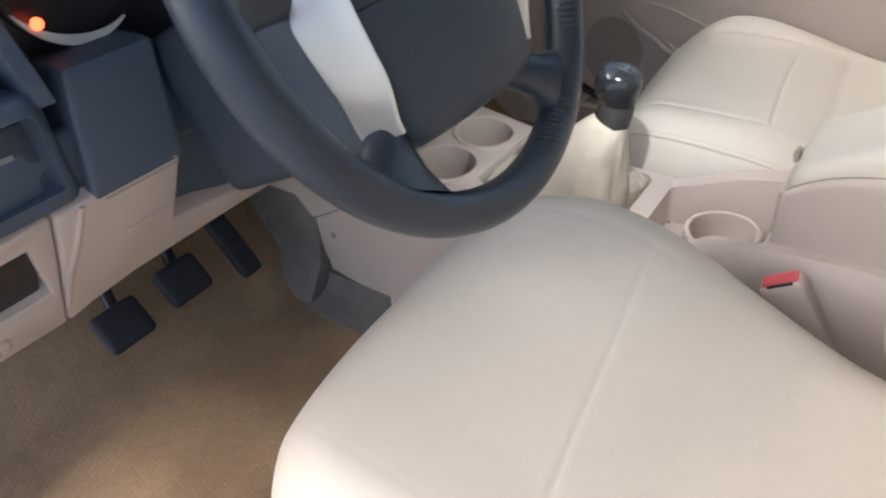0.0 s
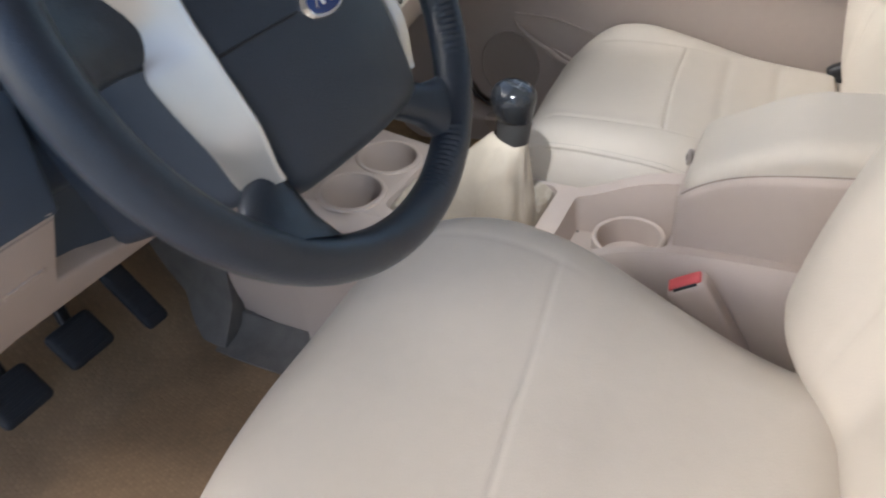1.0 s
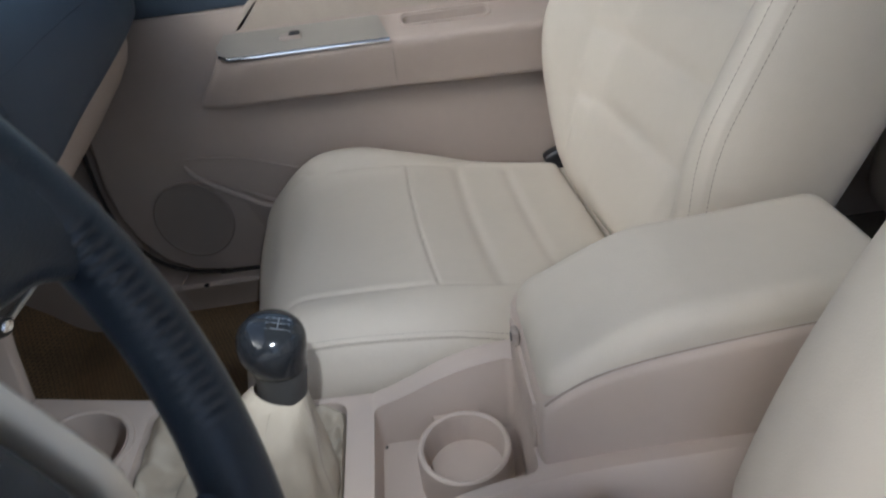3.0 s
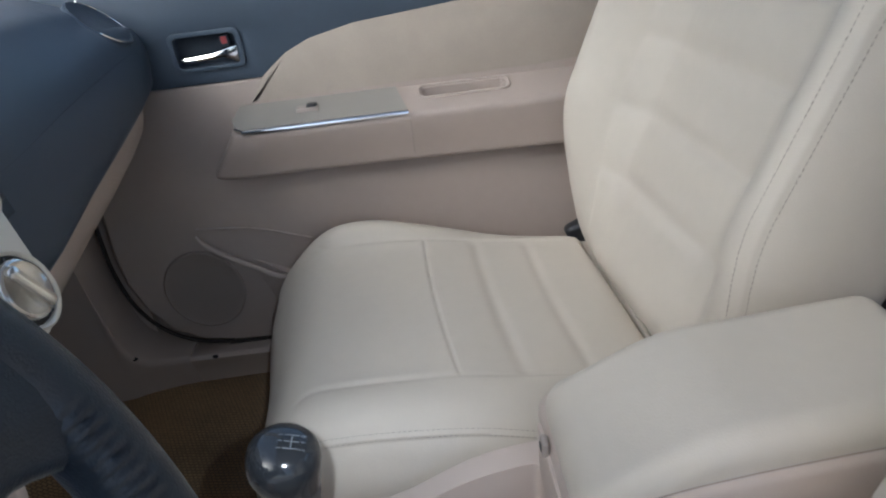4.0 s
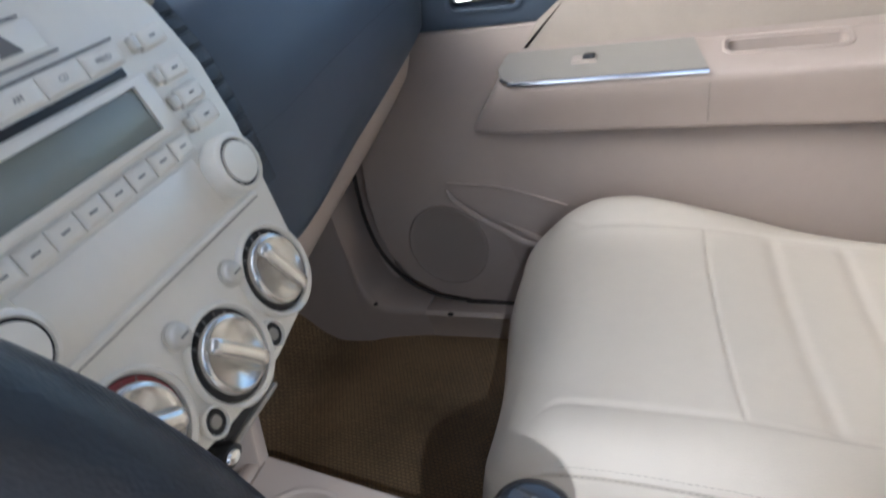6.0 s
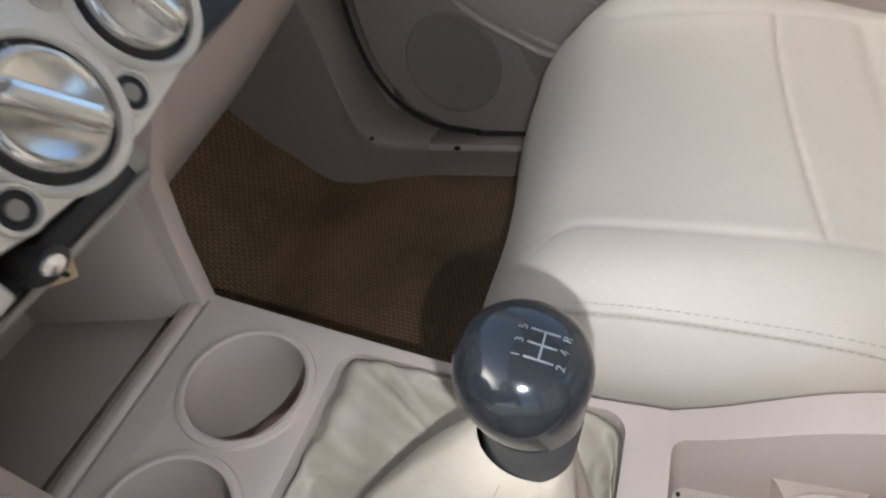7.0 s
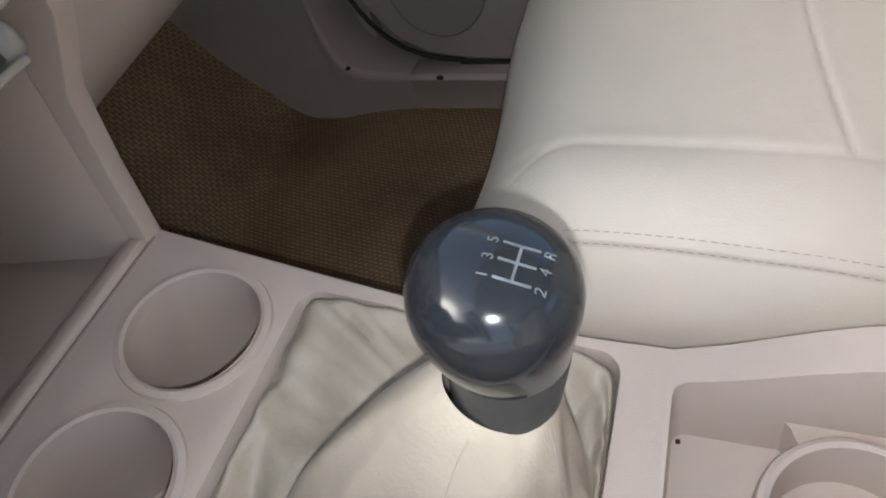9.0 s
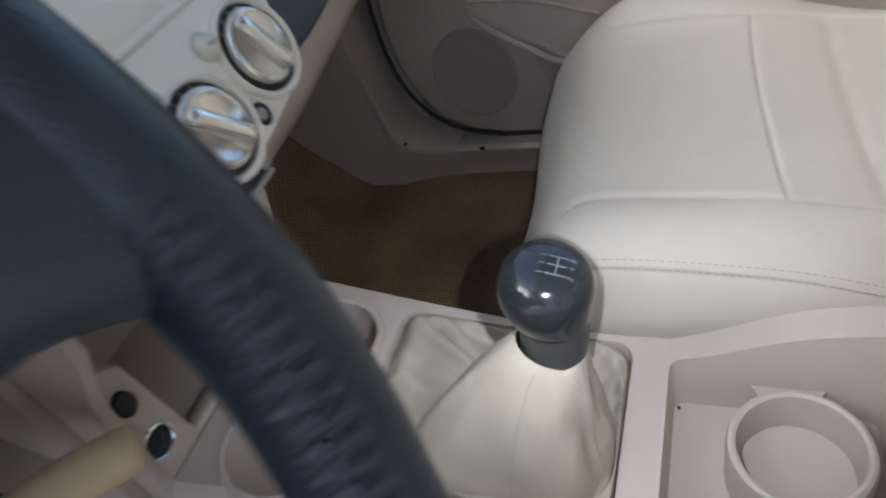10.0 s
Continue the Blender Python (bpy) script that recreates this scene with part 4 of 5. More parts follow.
# ---- centre stack: its face leans forward ----
stack_m = Matrix.Translation((-0.017, 0.373, 0.678)) @ Matrix(((0, -0.322, 0.947, 0), (1, 0, 0, 0), (0, 0.947, 0.322, 0), (0, 0, 0, 1)))
stack = thing("centre_stack", (-0.03, 0.373, 0.62), "silver radio and heater panel in the dashboard", "radio panel")
half = [(0.0, -0.0425), (0.030, -0.0405), (0.084, -0.031), (0.0915, -0.0245), (0.100, -0.006), (0.112, 0.045), (0.1215, 0.087), (0.1250, 0.130), (0.1175, 0.168), (0.109, 0.188), (0.092, 0.203), (0.066, 0.211), (0.0, 0.216)]
face = half + [(-x, y) for x, y in reversed(half[1:-1])]
bm = loft([[(x * k, y * k + (1 - k) * 0.08, z) for x, y in face] for k, z in ((1.0, -0.09), (1.0, -0.006), (0.988, 0.0))])
fascia = part("fascia", bm, SILVER, stack, "silver painted fascia", angle=30)
fascia.data.transform(stack_m)
# grey arch round the fascia's upper edge
arch = [(-x, y) for x, y in half[8:]] + [(x, y) for x, y in reversed(half[8:-1])]
mid = Vector((0, 0.09))
rings = []
for x, y in spline(arch, 48):
    p = Vector((x, y))
    o = (p - mid).normalized()
    rings.append([(*(p + o * d), z) for d, z in ((0.0008, -0.03), (0.0008, -0.0015), (0.0025, 0.0006), (0.009, -0.0004), (0.0135, -0.005), (0.0135, -0.03))])
part("arch", moved(loft(rings), stack_m), PLATE, stack, "grey arch round the fascia", angle=50)
# dark notched cheeks beside the fascia
def cheek(y):
    """Half width of the fascia at a height."""
    return float(np.interp(y, [p[1] for p in half], [p[0] for p in half]))


for sx in (-1, 1):
    strip = [[(sx * (cheek(y) + d), y, z) for d, z in ((-0.002, -0.10), (-0.002, -0.0055), (0.0185, -0.0055), (0.0225, -0.011), (0.0225, -0.10))] for y in np.linspace(0.040, 0.190, 30)]
    part("cheek", moved(loft(strip), stack_m), WHEEL_PAD, stack, "dark strip beside the fascia", angle=50)
    for k in range(11):
        y0 = 0.052 + k * 0.0122
        part("cheek_rib", moved(loft([[(sx * (cheek(y) + d), y, z - f) for d, z in ((0.0008, -0.02), (0.0008, -0.0030), (0.0150, -0.0030), (0.0175, -0.0050), (0.0175, -0.03))] for y, f in ((y0, 0.0012), (y0 + 0.0012, 0), (y0 + 0.0088, 0), (y0 + 0.010, 0.0012))]), stack_m), WHEEL_PAD, stack, "dark rib")


def on_stack(name, bm, material, parent, label="", z=0.0, angle=40):
    return part(name, moved(bm, stack_m @ pose(0, 0, z)), material, parent, label, angle)


for u in (-0.066, 0.001, 0.068):
    v = 0.0005 if abs(u) > 0.01 else -0.0120
    at = pose(u, v, 0) @ Matrix.Scale(0.91, 4)
    rim_rings = []
    for q in range(57):
        a = 2 * math.pi * q / 56
        wide = 0.0036 * (0.5 + 0.5 * math.cos(a + radians(40))) ** 1.5
        rim_rings.append([(r * math.cos(a), r * math.sin(a), h) for r, h in ((0.0335 + wide, -0.002), (0.0330 + wide, 0.0035), (0.0320 + 0.6 * wide, 0.0055), (0.0305, 0.0045), (0.0298, 0.001))])
    ringo = on_stack("heater_dial", moved(loft(rim_rings, False, False), at), SILVER, stack, "silver ringed heater dial", angle=60)
    on_stack("scale", moved(lathe([(0.0300, 0.0015), (0.0, 0.0015)], None, 48, False), at), BLACK, ringo)
    if u < 0:
        band = [[((r) * math.cos(a), r * math.sin(a), 0.0022) for r in (0.0255, 0.0290)] for a in np.linspace(radians(-10), radians(115), 24)]
        on_stack("red_band", moved(loft(band, False, False), at), DARK_RED, ringo)
    kn = on_stack("knob", moved(lathe([(0.0258, 0.001), (0.0255, 0.0065), (0.0245, 0.0085), (0.0225, 0.0092), (0.0195, 0.0070), (0.0, 0.0060)], None, 48, False), at), KNOB_SILVER, ringo, "turned silver knob", angle=50)
    on_stack("grip", moved(soft(-0.0232, 0.0232, -0.0060, 0.0060, 0.003, 0.0155, 0.0045, (12, 6, 6)), at @ pose(0, 0, 0, 0, 0, -52 - 300 * u)), KNOB_SILVER, kn, angle=60)
    on_stack("pointer", moved(box(0.0245, 0.0290, -0.0012, 0.0012, 0.002, 0.004, 0.0005), at @ pose(0, 0, 0, 0, 0, -52 - 300 * u)), WHITE, ringo)
    for k in range(5):
        a = radians(50 + 20 * k)
        on_stack("tick", moved(box(-0.0008, 0.0008, -0.0014, 0.0014, 0.0016, 0.0022, 0), at @ pose(0.0268 * math.cos(a), 0.0268 * math.sin(a), 0, 0, 0, math.degrees(a) - 90)), GREY_MARK, ringo)
for u, v in ((-0.017, 0.0180), (0.038, 0.0200)):
    b = on_stack("push_button", moved(lathe([(0.0115, -0.001), (0.0112, 0.0015), (0.0100, 0.002), (0.0096, 0.0050), (0.0080, 0.0078), (0.0045, 0.0093), (0.0, 0.0097)], None, 36, False), pose(u, v, 0) @ Matrix.Scale(0.76, 4)), TRIM_SILVER, stack, "round silver push button", angle=50)
    on_stack("symbol", box(u - 0.003, u + 0.003, v - 0.0005, v + 0.0005, 0.0068, 0.0077, 0), GREY_MARK, b)
for u, v in ((-0.0335, -0.0295), (0.035, -0.0262)):
    b = on_stack("small_button", moved(lathe([(0.0098, -0.001), (0.0095, 0.0035), (0.0080, 0.0045), (0.0072, 0.002), (0.0, 0.002)], None, 32, False), pose(u, v, 0)), SILVER, stack, "small ringed button", angle=50)
    on_stack("gap", moved(lathe([(0.0072, 0.0022), (0.0, 0.0022)], None, 24, False), pose(u, v, 0)), BLACK, b)
    on_stack("centre", moved(lathe([(0.0040, 0.002), (0.0036, 0.0032), (0.0, 0.0034)], None, 24, False), pose(u, v, 0)), PLATE, b)
on_stack("groove", box(-0.096, 0.096, 0.0412, 0.0420, -0.001, 0.0008, 0), PLATE, stack)
on_stack("ridge", soft(-0.096, 0.096, 0.0423, 0.0468, -0.001, 0.0026, 0.0015, (20, 4, 4)), SILVER, stack, angle=60)
on_stack("lower_plate", box(-0.068, 0.068, 0.050, 0.085, -0.001, 0.0012, 0.0004), SILVER, stack)
for k in range(8):
    x0 = -0.0735 + k * 0.0188
    on_stack("preset_button", soft(x0, x0 + 0.0180, 0.0875, 0.0998, -0.001, 0.0022, 0.0009, (6, 4, 4)), SILVER, stack, angle=60)
    on_stack("legend", box(x0 + 0.006, x0 + 0.0115, 0.0930, 0.0942, 0.0022, 0.0025, 0), GREY_MARK, stack)
scr = on_stack("screen_frame", carve(box(-0.076, 0.074, 0.1025, 0.1390, -0.001, 0.0040, 0.0012), [box(-0.062, 0.062, 0.1075, 0.1340, -0.01, 0.02, 0)]), SILVER, stack, angle=35)
on_stack("screen", box(-0.0615, 0.0615, 0.1077, 0.1338, -0.001, 0.0022, 0.0005), SCREEN, scr, "grey unlit screen")
on_stack("disc_slot", box(-0.074, 0.066, 0.1405, 0.1455, -0.001, 0.0010, 0.0004), BLACK, stack, "dark disc slot")
for k in range(5):
    on_stack("band_button", soft(-0.0745 + k * 0.0294, -0.0457 + k * 0.0294, 0.1470, 0.1595, -0.001, 0.0022, 0.0010, (6, 4, 4)), SILVER, stack, angle=60)
    text = ("", "", "AM", "CD", "MENU")[k]
    if text:
        on_stack("legend", moved(lettering(text, 0.0042), pose(-0.060 + k * 0.0294, 0.1533, 0.0023)), GREY_MARK, stack)
    else:
        on_stack("legend", box(-0.065 + k * 0.0294, -0.055 + k * 0.0294, 0.1525, 0.1541, 0.0022, 0.0025, 0), GREY_MARK, stack)
on_stack("top_plate", loft([[(x, y, z) for x, y in ((-0.086, 0.2005), (0.086, 0.2005), (0.066, 0.2085), (0.030, 0.2125), (-0.030, 0.2125), (-0.066, 0.2085))] for z in (-0.001, 0.0009)]), PLATE, stack, "grey plate over the fascia")
on_stack("divider", box(-0.078, 0.072, 0.1605, 0.1618, -0.001, 0.0012, 0), GREY_MARK, stack)
for k, v in enumerate((0.1010, 0.1160, 0.1325, 0.1535)):
    for sx in (-1, 1):
        x0 = 0.0860
        sb = on_stack("side_button", soft(min(sx * x0, sx * (x0 + 0.023)), max(sx * x0, sx * (x0 + 0.023)), v - 0.0062, v + 0.0062, -0.001, 0.0036, 0.0015, (6, 4, 4)), SILVER, stack, angle=60)
        on_stack("legend", box(sx * (x0 + 0.012) - 0.0025, sx * (x0 + 0.012) + 0.0025, v - 0.0006, v + 0.0006, 0.0036, 0.0039, 0), GREY_MARK, sb)
        on_stack("tab", soft(min(sx * (x0 - 0.0062), sx * (x0 - 0.0008)), max(sx * (x0 - 0.0062), sx * (x0 - 0.0008)), v - 0.0045, v + 0.0045, -0.001, 0.0048, 0.0014, (4, 6, 4)), TRIM_SILVER, sb, "bright silver tab", angle=60)
hz = on_stack("hazard_plate", box(-0.026, 0.034, 0.1690, 0.1850, -0.001, 0.0010, 0.0004), SILVER, stack)
on_stack("hazard_mark", loft([[(0.006, 0.1715, z), (0.020, 0.1715, z), (0.013, 0.1825, z)] for z in (0.0012, 0.0018)]), GREY_MARK, hz)
on_stack("vent_slit", box(-0.055, 0.038, 0.1660, 0.1672, -0.001, 0.0011, 0), GREY_MARK, stack)
on_stack("vent_slit", box(-0.055, 0.030, 0.1866, 0.1878, -0.001, 0.0011, 0), GREY_MARK, stack)
for sx in (-1, 1):
    tk = on_stack("tuning_knob", moved(lathe([(0.0195, -0.001), (0.0192, 0.012), (0.0180, 0.0140), (0.0158, 0.0145), (0.0150, 0.0125), (0.0, 0.0125)], None, 48, False), pose(sx * 0.0870, 0.0680, 0)), SILVER, stack, "round silver tuning knob", angle=50)
    on_stack("cap", moved(lathe([(0.0134, 0.0125), (0.0130, 0.0148), (0.0, 0.0153)], None, 40, False), pose(sx * 0.0870, 0.0680, 0)), SILVER, tk)
    on_stack("cap_gap", moved(lathe([(0.0152, 0.0128), (0.0134, 0.0128)], None, 40, False), pose(sx * 0.0870, 0.0680, 0)), BLACK, tk)
slot = on_stack("dark_slot", box(-0.080, 0.020, -0.053, -0.0445, -0.060, -0.012, 0.001), BLACK, stack, "dark slot below the fascia")
on_stack("slot_lip", soft(-0.086, 0.026, -0.0580, -0.0535, -0.060, -0.011, 0.0018, (20, 4, 6)), PLATE, stack, "grey lip under the slot", angle=60)
on_stack("slot_end", soft(0.018, 0.034, -0.0565, -0.0400, -0.060, -0.014, 0.006, (10, 8, 8)), PLATE, stack, angle=60)
on_stack("lower_fascia", soft(-0.086, -0.052, -0.0520, -0.0300, -0.060, -0.003, 0.004, (14, 10, 8)), SILVER, stack, "silver lower lip of the fascia", angle=60)
plug = on_stack("plug", moved(lathe([(0.0, -0.02), (0.0075, -0.02), (0.0085, 0.006), (0.0075, 0.011), (0.0, 0.012)], Matrix.Diagonal((1.15, 0.7, 0.8, 1)), 28, False), pose(-0.040, -0.0485, -0.006, 10, 0, 0)), BLACK, stack, "glossy black plug with a chrome tip", angle=50)
on_stack("tip", moved(lathe([(0.0055, 0.0108), (0.0045, 0.0135), (0.0, 0.014)], Matrix.Diagonal((1.0, 0.7, 0.8, 1)), 24, False), pose(-0.040, -0.0485, -0.006, 10, 0, 0)), CHROME, plug)

# ---- cubby below the stack ----
cubby = thing("console_cubby", (-0.2, 0.375, 0.43), "open beige plastic cubby below the heater panel", "storage bin")
side = [(-0.45, 0.17), (-0.134, 0.17), (-0.128, 0.438), (-0.117, 0.500), (-0.104, 0.553), (-0.073, 0.600), (-0.066, 0.640), (-0.45, 0.640)]
part("side", carve(loft([[(x, y, z) for x, z in side] for y in (0.464, 0.4795)]), [], 0.003), PLASTIC, cubby, angle=35)
part("side", carve(loft([[(x, y, z) for x, z in side] for y in (0.2605, 0.272)]), [], 0.003), PLASTIC, cubby, angle=35)
part("bottom", box(-0.40, -0.140, 0.272, 0.464, 0.38, 0.418, 0.003), PLASTIC, cubby)
part("front_edge", soft(-0.143, -0.1290, 0.268, 0.466, 0.41, 0.4425, 0.004, (4, 20, 6)), PLASTIC, cubby, angle=60)
part("back", box(-0.315, -0.300, 0.272, 0.462, 0.41, 0.64, 0.002), PLASTIC, cubby)
part("inner_wall", loft([[(-0.30, 0.4615, 0.418), (-0.145, 0.4635, 0.43), (-0.112, 0.4635, 0.60), (-0.30, 0.4615, 0.61)], [(-0.30, 0.440, 0.418), (-0.172, 0.452, 0.43), (-0.135, 0.452, 0.60), (-0.30, 0.440, 0.61)]]), PLASTIC, cubby)
sock = part("socket_panel", carve(loft([[(x, y, z) for y, z in ((0.266, 0.43), (0.311, 0.43), (0.302, 0.537), (0.280, 0.554), (0.266, 0.558))] for x in (-0.22, -0.128)]), [lathe([(0.0125, -0.03), (0.0125, 0.03)], pose(-0.128, 0.2835, 0.470, 0, 90, 0), 32)], 0.003), PLASTIC, cubby, "beige socket panel", angle=35)
part("power_socket", moved(lathe([(0.0115, -0.02), (0.0118, 0.0006), (0.0127, 0.0016), (0.0142, 0.001), (0.0152, -0.001)], None, 36, False), pose(-0.128, 0.2835, 0.470, 0, 90, 0)), CHROME, sock, "chrome ringed power socket")
part("socket_inside", lathe([(0.0114, 0), (0.0, 0)], pose(-0.134, 0.2835, 0.470, 0, 90, 0), 32, False), BLACK, sock)
part("switch", moved(lathe([(0.0095, -0.003), (0.0092, 0.003), (0.0075, 0.0045), (0.0, 0.0040)], Matrix.Diagonal((1.15, 0.9, 1, 1)), 28, False), pose(-0.127, 0.285, 0.516, 0, 90, 0)), BLACK, sock, "round black switch", angle=50)
tag = thing("yellow_tag", (-0.098, 0.380, 0.566), "small cream plastic tag hanging under the heater panel", "tag")
part("plate", moved(soft(-0.007, 0.007, -0.0015, 0.0015, -0.011, 0.009, 0.0012, (8, 2, 10)), pose(-0.096, 0.384, 0.566, 20, 15, 60)), CREAM, tag, angle=60)
part("hole", lathe([(0.0020, 0), (0, 0.0003)], pose(-0.0942, 0.3832, 0.562, 20, 90, -30), 12, False), BLACK, tag)

handbrake = thing("handbrake_lever", (-0.15, 0.22, 0.45), "cream plastic pull handle of the handbrake", "handbrake")
part("handle", tube(spline([(-0.066, 0.250, 0.540), (-0.078, 0.236, 0.543), (-0.095, 0.213, 0.547), (-0.108, 0.188, 0.549), (-0.112, 0.158, 0.549)], 24), [0.0095 + 0.0055 * math.sin(math.pi * min(1, (k + 3) / 14)) if k < 6 else 0.0150 for k in range(25)], 18), CREAM, handbrake, angle=80)
part("stem", tube([(-0.34, 0.200, 0.545), (-0.108, 0.200, 0.543)], 0.007), BLACK, handbrake)

# lower console side towards the driver's footwell
part("side_panel", carve(loft([[(x, y, z) for x, z in ((-0.290, 0.304), (-0.292, 0.266), (-0.286, 0.230), (-0.276, 0.210), (-0.258, 0.199), (-0.214, 0.192), (-0.13, 0.190), (0.02, 0.175), (0.02, 0.40), (-0.14, 0.40), (-0.15, 0.372), (-0.215, 0.3445))] for y in (0.2535, 0.262)]), [], 0.003), PLASTIC, console, angle=35)
part("screw", lathe([(0.006, 0), (0.0055, 0.002), (0.003, 0.0022), (0.0025, 0.0005), (0, 0.0005)], pose(-0.256, 0.2535, 0.281, 90, 0, 0), 20, False), LOWER_PLASTIC, console)
part("upper_panel", loft([[(-0.365, y, 0.40), (-0.342, y, 0.368), (-0.291, y, 0.307), (-0.215, y, 0.3475), (-0.15, y, 0.375), (-0.15, y, 0.62), (-0.40, y, 0.62)] for y in (0.250, 0.2595)]), PLASTIC, console)
part("tunnel_cover", loft([[(x, 0.262, 0.34), (x, 0.255, 0.30), (x, 0.24, 0.22), (x, 0.20, 0.165), (x, 0.20, 0.15), (x, 0.30, 0.15), (x, 0.30, 0.34)] for x in (-0.60, -0.40, -0.288)]), GREY_CARPET, console, "dark carpeted tunnel side", angle=60)
part("tunnel_cover", loft([[(x, 0.2525, 0.195), (x, 0.244, 0.178), (x, 0.225, 0.166), (x, 0.19, 0.160), (x, 0.19, 0.15), (x, 0.30, 0.15), (x, 0.30, 0.195)] for x in (-0.305, -0.15, -0.02)]), GREY_CARPET, console, angle=60)

# ---- pedals ----
for y, x, z, name, w, h in ((0.143, -0.365, 0.296, "accelerator_pedal", 0.038, 0.110), (0.047, -0.362, 0.296, "brake_pedal", 0.070, 0.060), (-0.055, -0.362, 0.290, "clutch_pedal", 0.070, 0.060)):
    p = thing(name, (x, y, z), "black rubber " + name.split("_")[0] + " pedal", "pedal", "pedals")
    m = pose(x, y, z) @ pose(0, 0, 0, 0, 52, 0) @ pose(0, 0, 0, 0, 0, 90)
    pd = part("pad", moved(soft(-w / 2, w / 2, -h / 2, h / 2, -0.009, 0.009, 0.0085, (12, 12, 4)), m), RUBBER, p)
    for k in range(5):
        yy = (k - 2) * h * 0.17
        part("tread", moved(soft(-w * 0.38, w * 0.38, yy - 0.002, yy + 0.002, 0.006, 0.0105, 0.0015, (4, 2, 2)), m), RUBBER, pd)
    part("arm", tube(spline([(x - 0.01, y, z), (x - 0.06, y + 0.02, z + 0.08), (x - 0.08, y + 0.035, z + 0.30)], 12), 0.009), BLACK, p)

# ---- passenger door ----
door = thing("door_1", (0.3, 0.99, 0.23), "closed beige passenger door with dark upper trim", "car door", kind="structure")
outline = [(0.9, 0.58), (0.9, 0.55), (0.9, 0.222), (0.0, 0.225), (-0.09, 0.228), (-0.145, 0.238), (-0.19, 0.265), (-0.220, 0.310), (-0.236, 0.36), (-0.240, 0.42), (-0.233, 0.50), (-0.230, 0.55), (-0.225, 0.58), (-0.21, 0.663), (0.9, 0.67)]
part("lower_trim", carve(loft([[(x, y + (0.0435 if z > 0.56 and y < 1 else 0), z) for x, z in outline] for y in (0.985, 1.06)]), [], 0.006, 3), SHADE_PLASTIC, door, angle=40)
part("seal", tube(spline([(0.9, 0.988, 0.2195), (0.0, 0.988, 0.2225), (-0.10, 0.988, 0.2265), (-0.16, 0.989, 0.237), (-0.205, 0.990, 0.265), (-0.235, 0.99, 0.31), (-0.249, 0.99, 0.36), (-0.253, 0.99, 0.42), (-0.246, 0.99, 0.52), (-0.23, 0.99, 0.66)], 60), 0.0034, 10), GASKET, door, "black rubber door seal", angle=80)
edge = [(-0.30, 0.663), (0.055, 0.664), (0.075, 0.680), (0.095, 0.694), (0.132, 0.710), (0.20, 0.724), (0.347, 0.736), (0.9, 0.760)]
part("upper_trim", carve(loft([[(x, y, z) for x, z in edge + [(0.9, 0.790), (0.0, 0.800), (-0.30, 0.815)]] for y in (1.028, 1.085)]), [box(-0.063, 0.031, 1.0, 1.048, 0.689, 0.734, 0.006)], 0.004, 2), DARK, door, "dark grained upper door trim", angle=40)
part("sail_panel", loft([[(-0.225, y, 0.79), (-0.07, y, 0.79), (-0.07, y, 0.835), (-0.17, y, 0.93), (-0.225, y, 0.90)] for y in (1.035, 1.085)]), DARK, door)
ins = [(0.010, 0.612), (0.9, 0.612)] + [(0.9, 0.7615), (0.347, 0.7375), (0.20, 0.7255), (0.132, 0.7115), (0.095, 0.6955), (0.075, 0.6815), (0.054, 0.6655), (0.036, 0.638), (0.018, 0.612)]
part("insert", carve(loft([[(x, y, z) for x, z in ins] for y in (1.0262, 1.036)]), [], 0.0018, 2), CLOTH, door, "beige suede door insert", angle=40)


def top_rise(y):
    """The armrest's top climbs towards the door."""
    return 0.0165 * min(1, max(0, (y - 0.955) / 0.067))


def door_arm(x, y, z):
    f = step(0.0, 1.0, (z - 0.530) / 0.078)
    lead = step(0.02, -0.05, x)
    return (x + 0.045 * (f - 0.0) * step(0.2, -0.045, x), y + 0.018 * (1 - f) + 0.01 * lead, z - 0.008 * step(0.1, 0.6, x) * (1 - f) + f * top_rise(y))


arm = part("armrest", carve(soft(-0.042, 0.9, 0.9475, 1.045, 0.530, 0.608, 0.009, (80, 12, 14), door_arm), [loft([[(x, y, z) for x, y in rounded(0.285, 0.412, 0.988, 1.013, 0.009)] for z in (0.598, 0.66)])], 0.0), SHADE_PLASTIC, door, "beige armrest with a pull pocket", angle=60)
part("pocket_rim", tube([(x, y, 0.6085 + top_rise(y)) for x, y in rounded(0.281, 0.416, 0.984, 1.017, 0.011) + [(0.416, 1.006)]], 0.0022, 8), SHADE_PLASTIC, arm, angle=80)
plate = part("switch_plate", loft([[(x, y, z + top_rise(y)) for x, y in ((0.012, 1.0235), (0.004, 0.985), (0.012, 0.966), (0.024, 0.956), (0.262, 0.956), (0.247, 1.0235))] for z in (0.604, 0.6105)]), PLATE, door, "satin grey switch plate")
part("chrome_strip", tube(spline([(0.012, 0.962, 0.610), (0.022, 0.952, 0.609), (0.04, 0.9485, 0.6085), (0.15, 0.9485, 0.6085), (0.263, 0.9485, 0.6085)], 30), 0.0032, 8), CHROME, plate)
part("switch_well", box(0.100, 0.132, 0.984, 1.003, 0.612, 0.6225, 0.0004), LOWER_PLASTIC, plate)
part("window_switch", soft(0.114, 0.130, 0.987, 1.000, 0.612, 0.6265, 0.0025, (6, 6, 6)), BLACK, plate, "black window switch", angle=60)
part("joint", tube([door_arm(0.264, 0.9474, z) for z in np.linspace(0.541, 0.600, 14)], 0.0007, 6), LOWER_PLASTIC, arm)
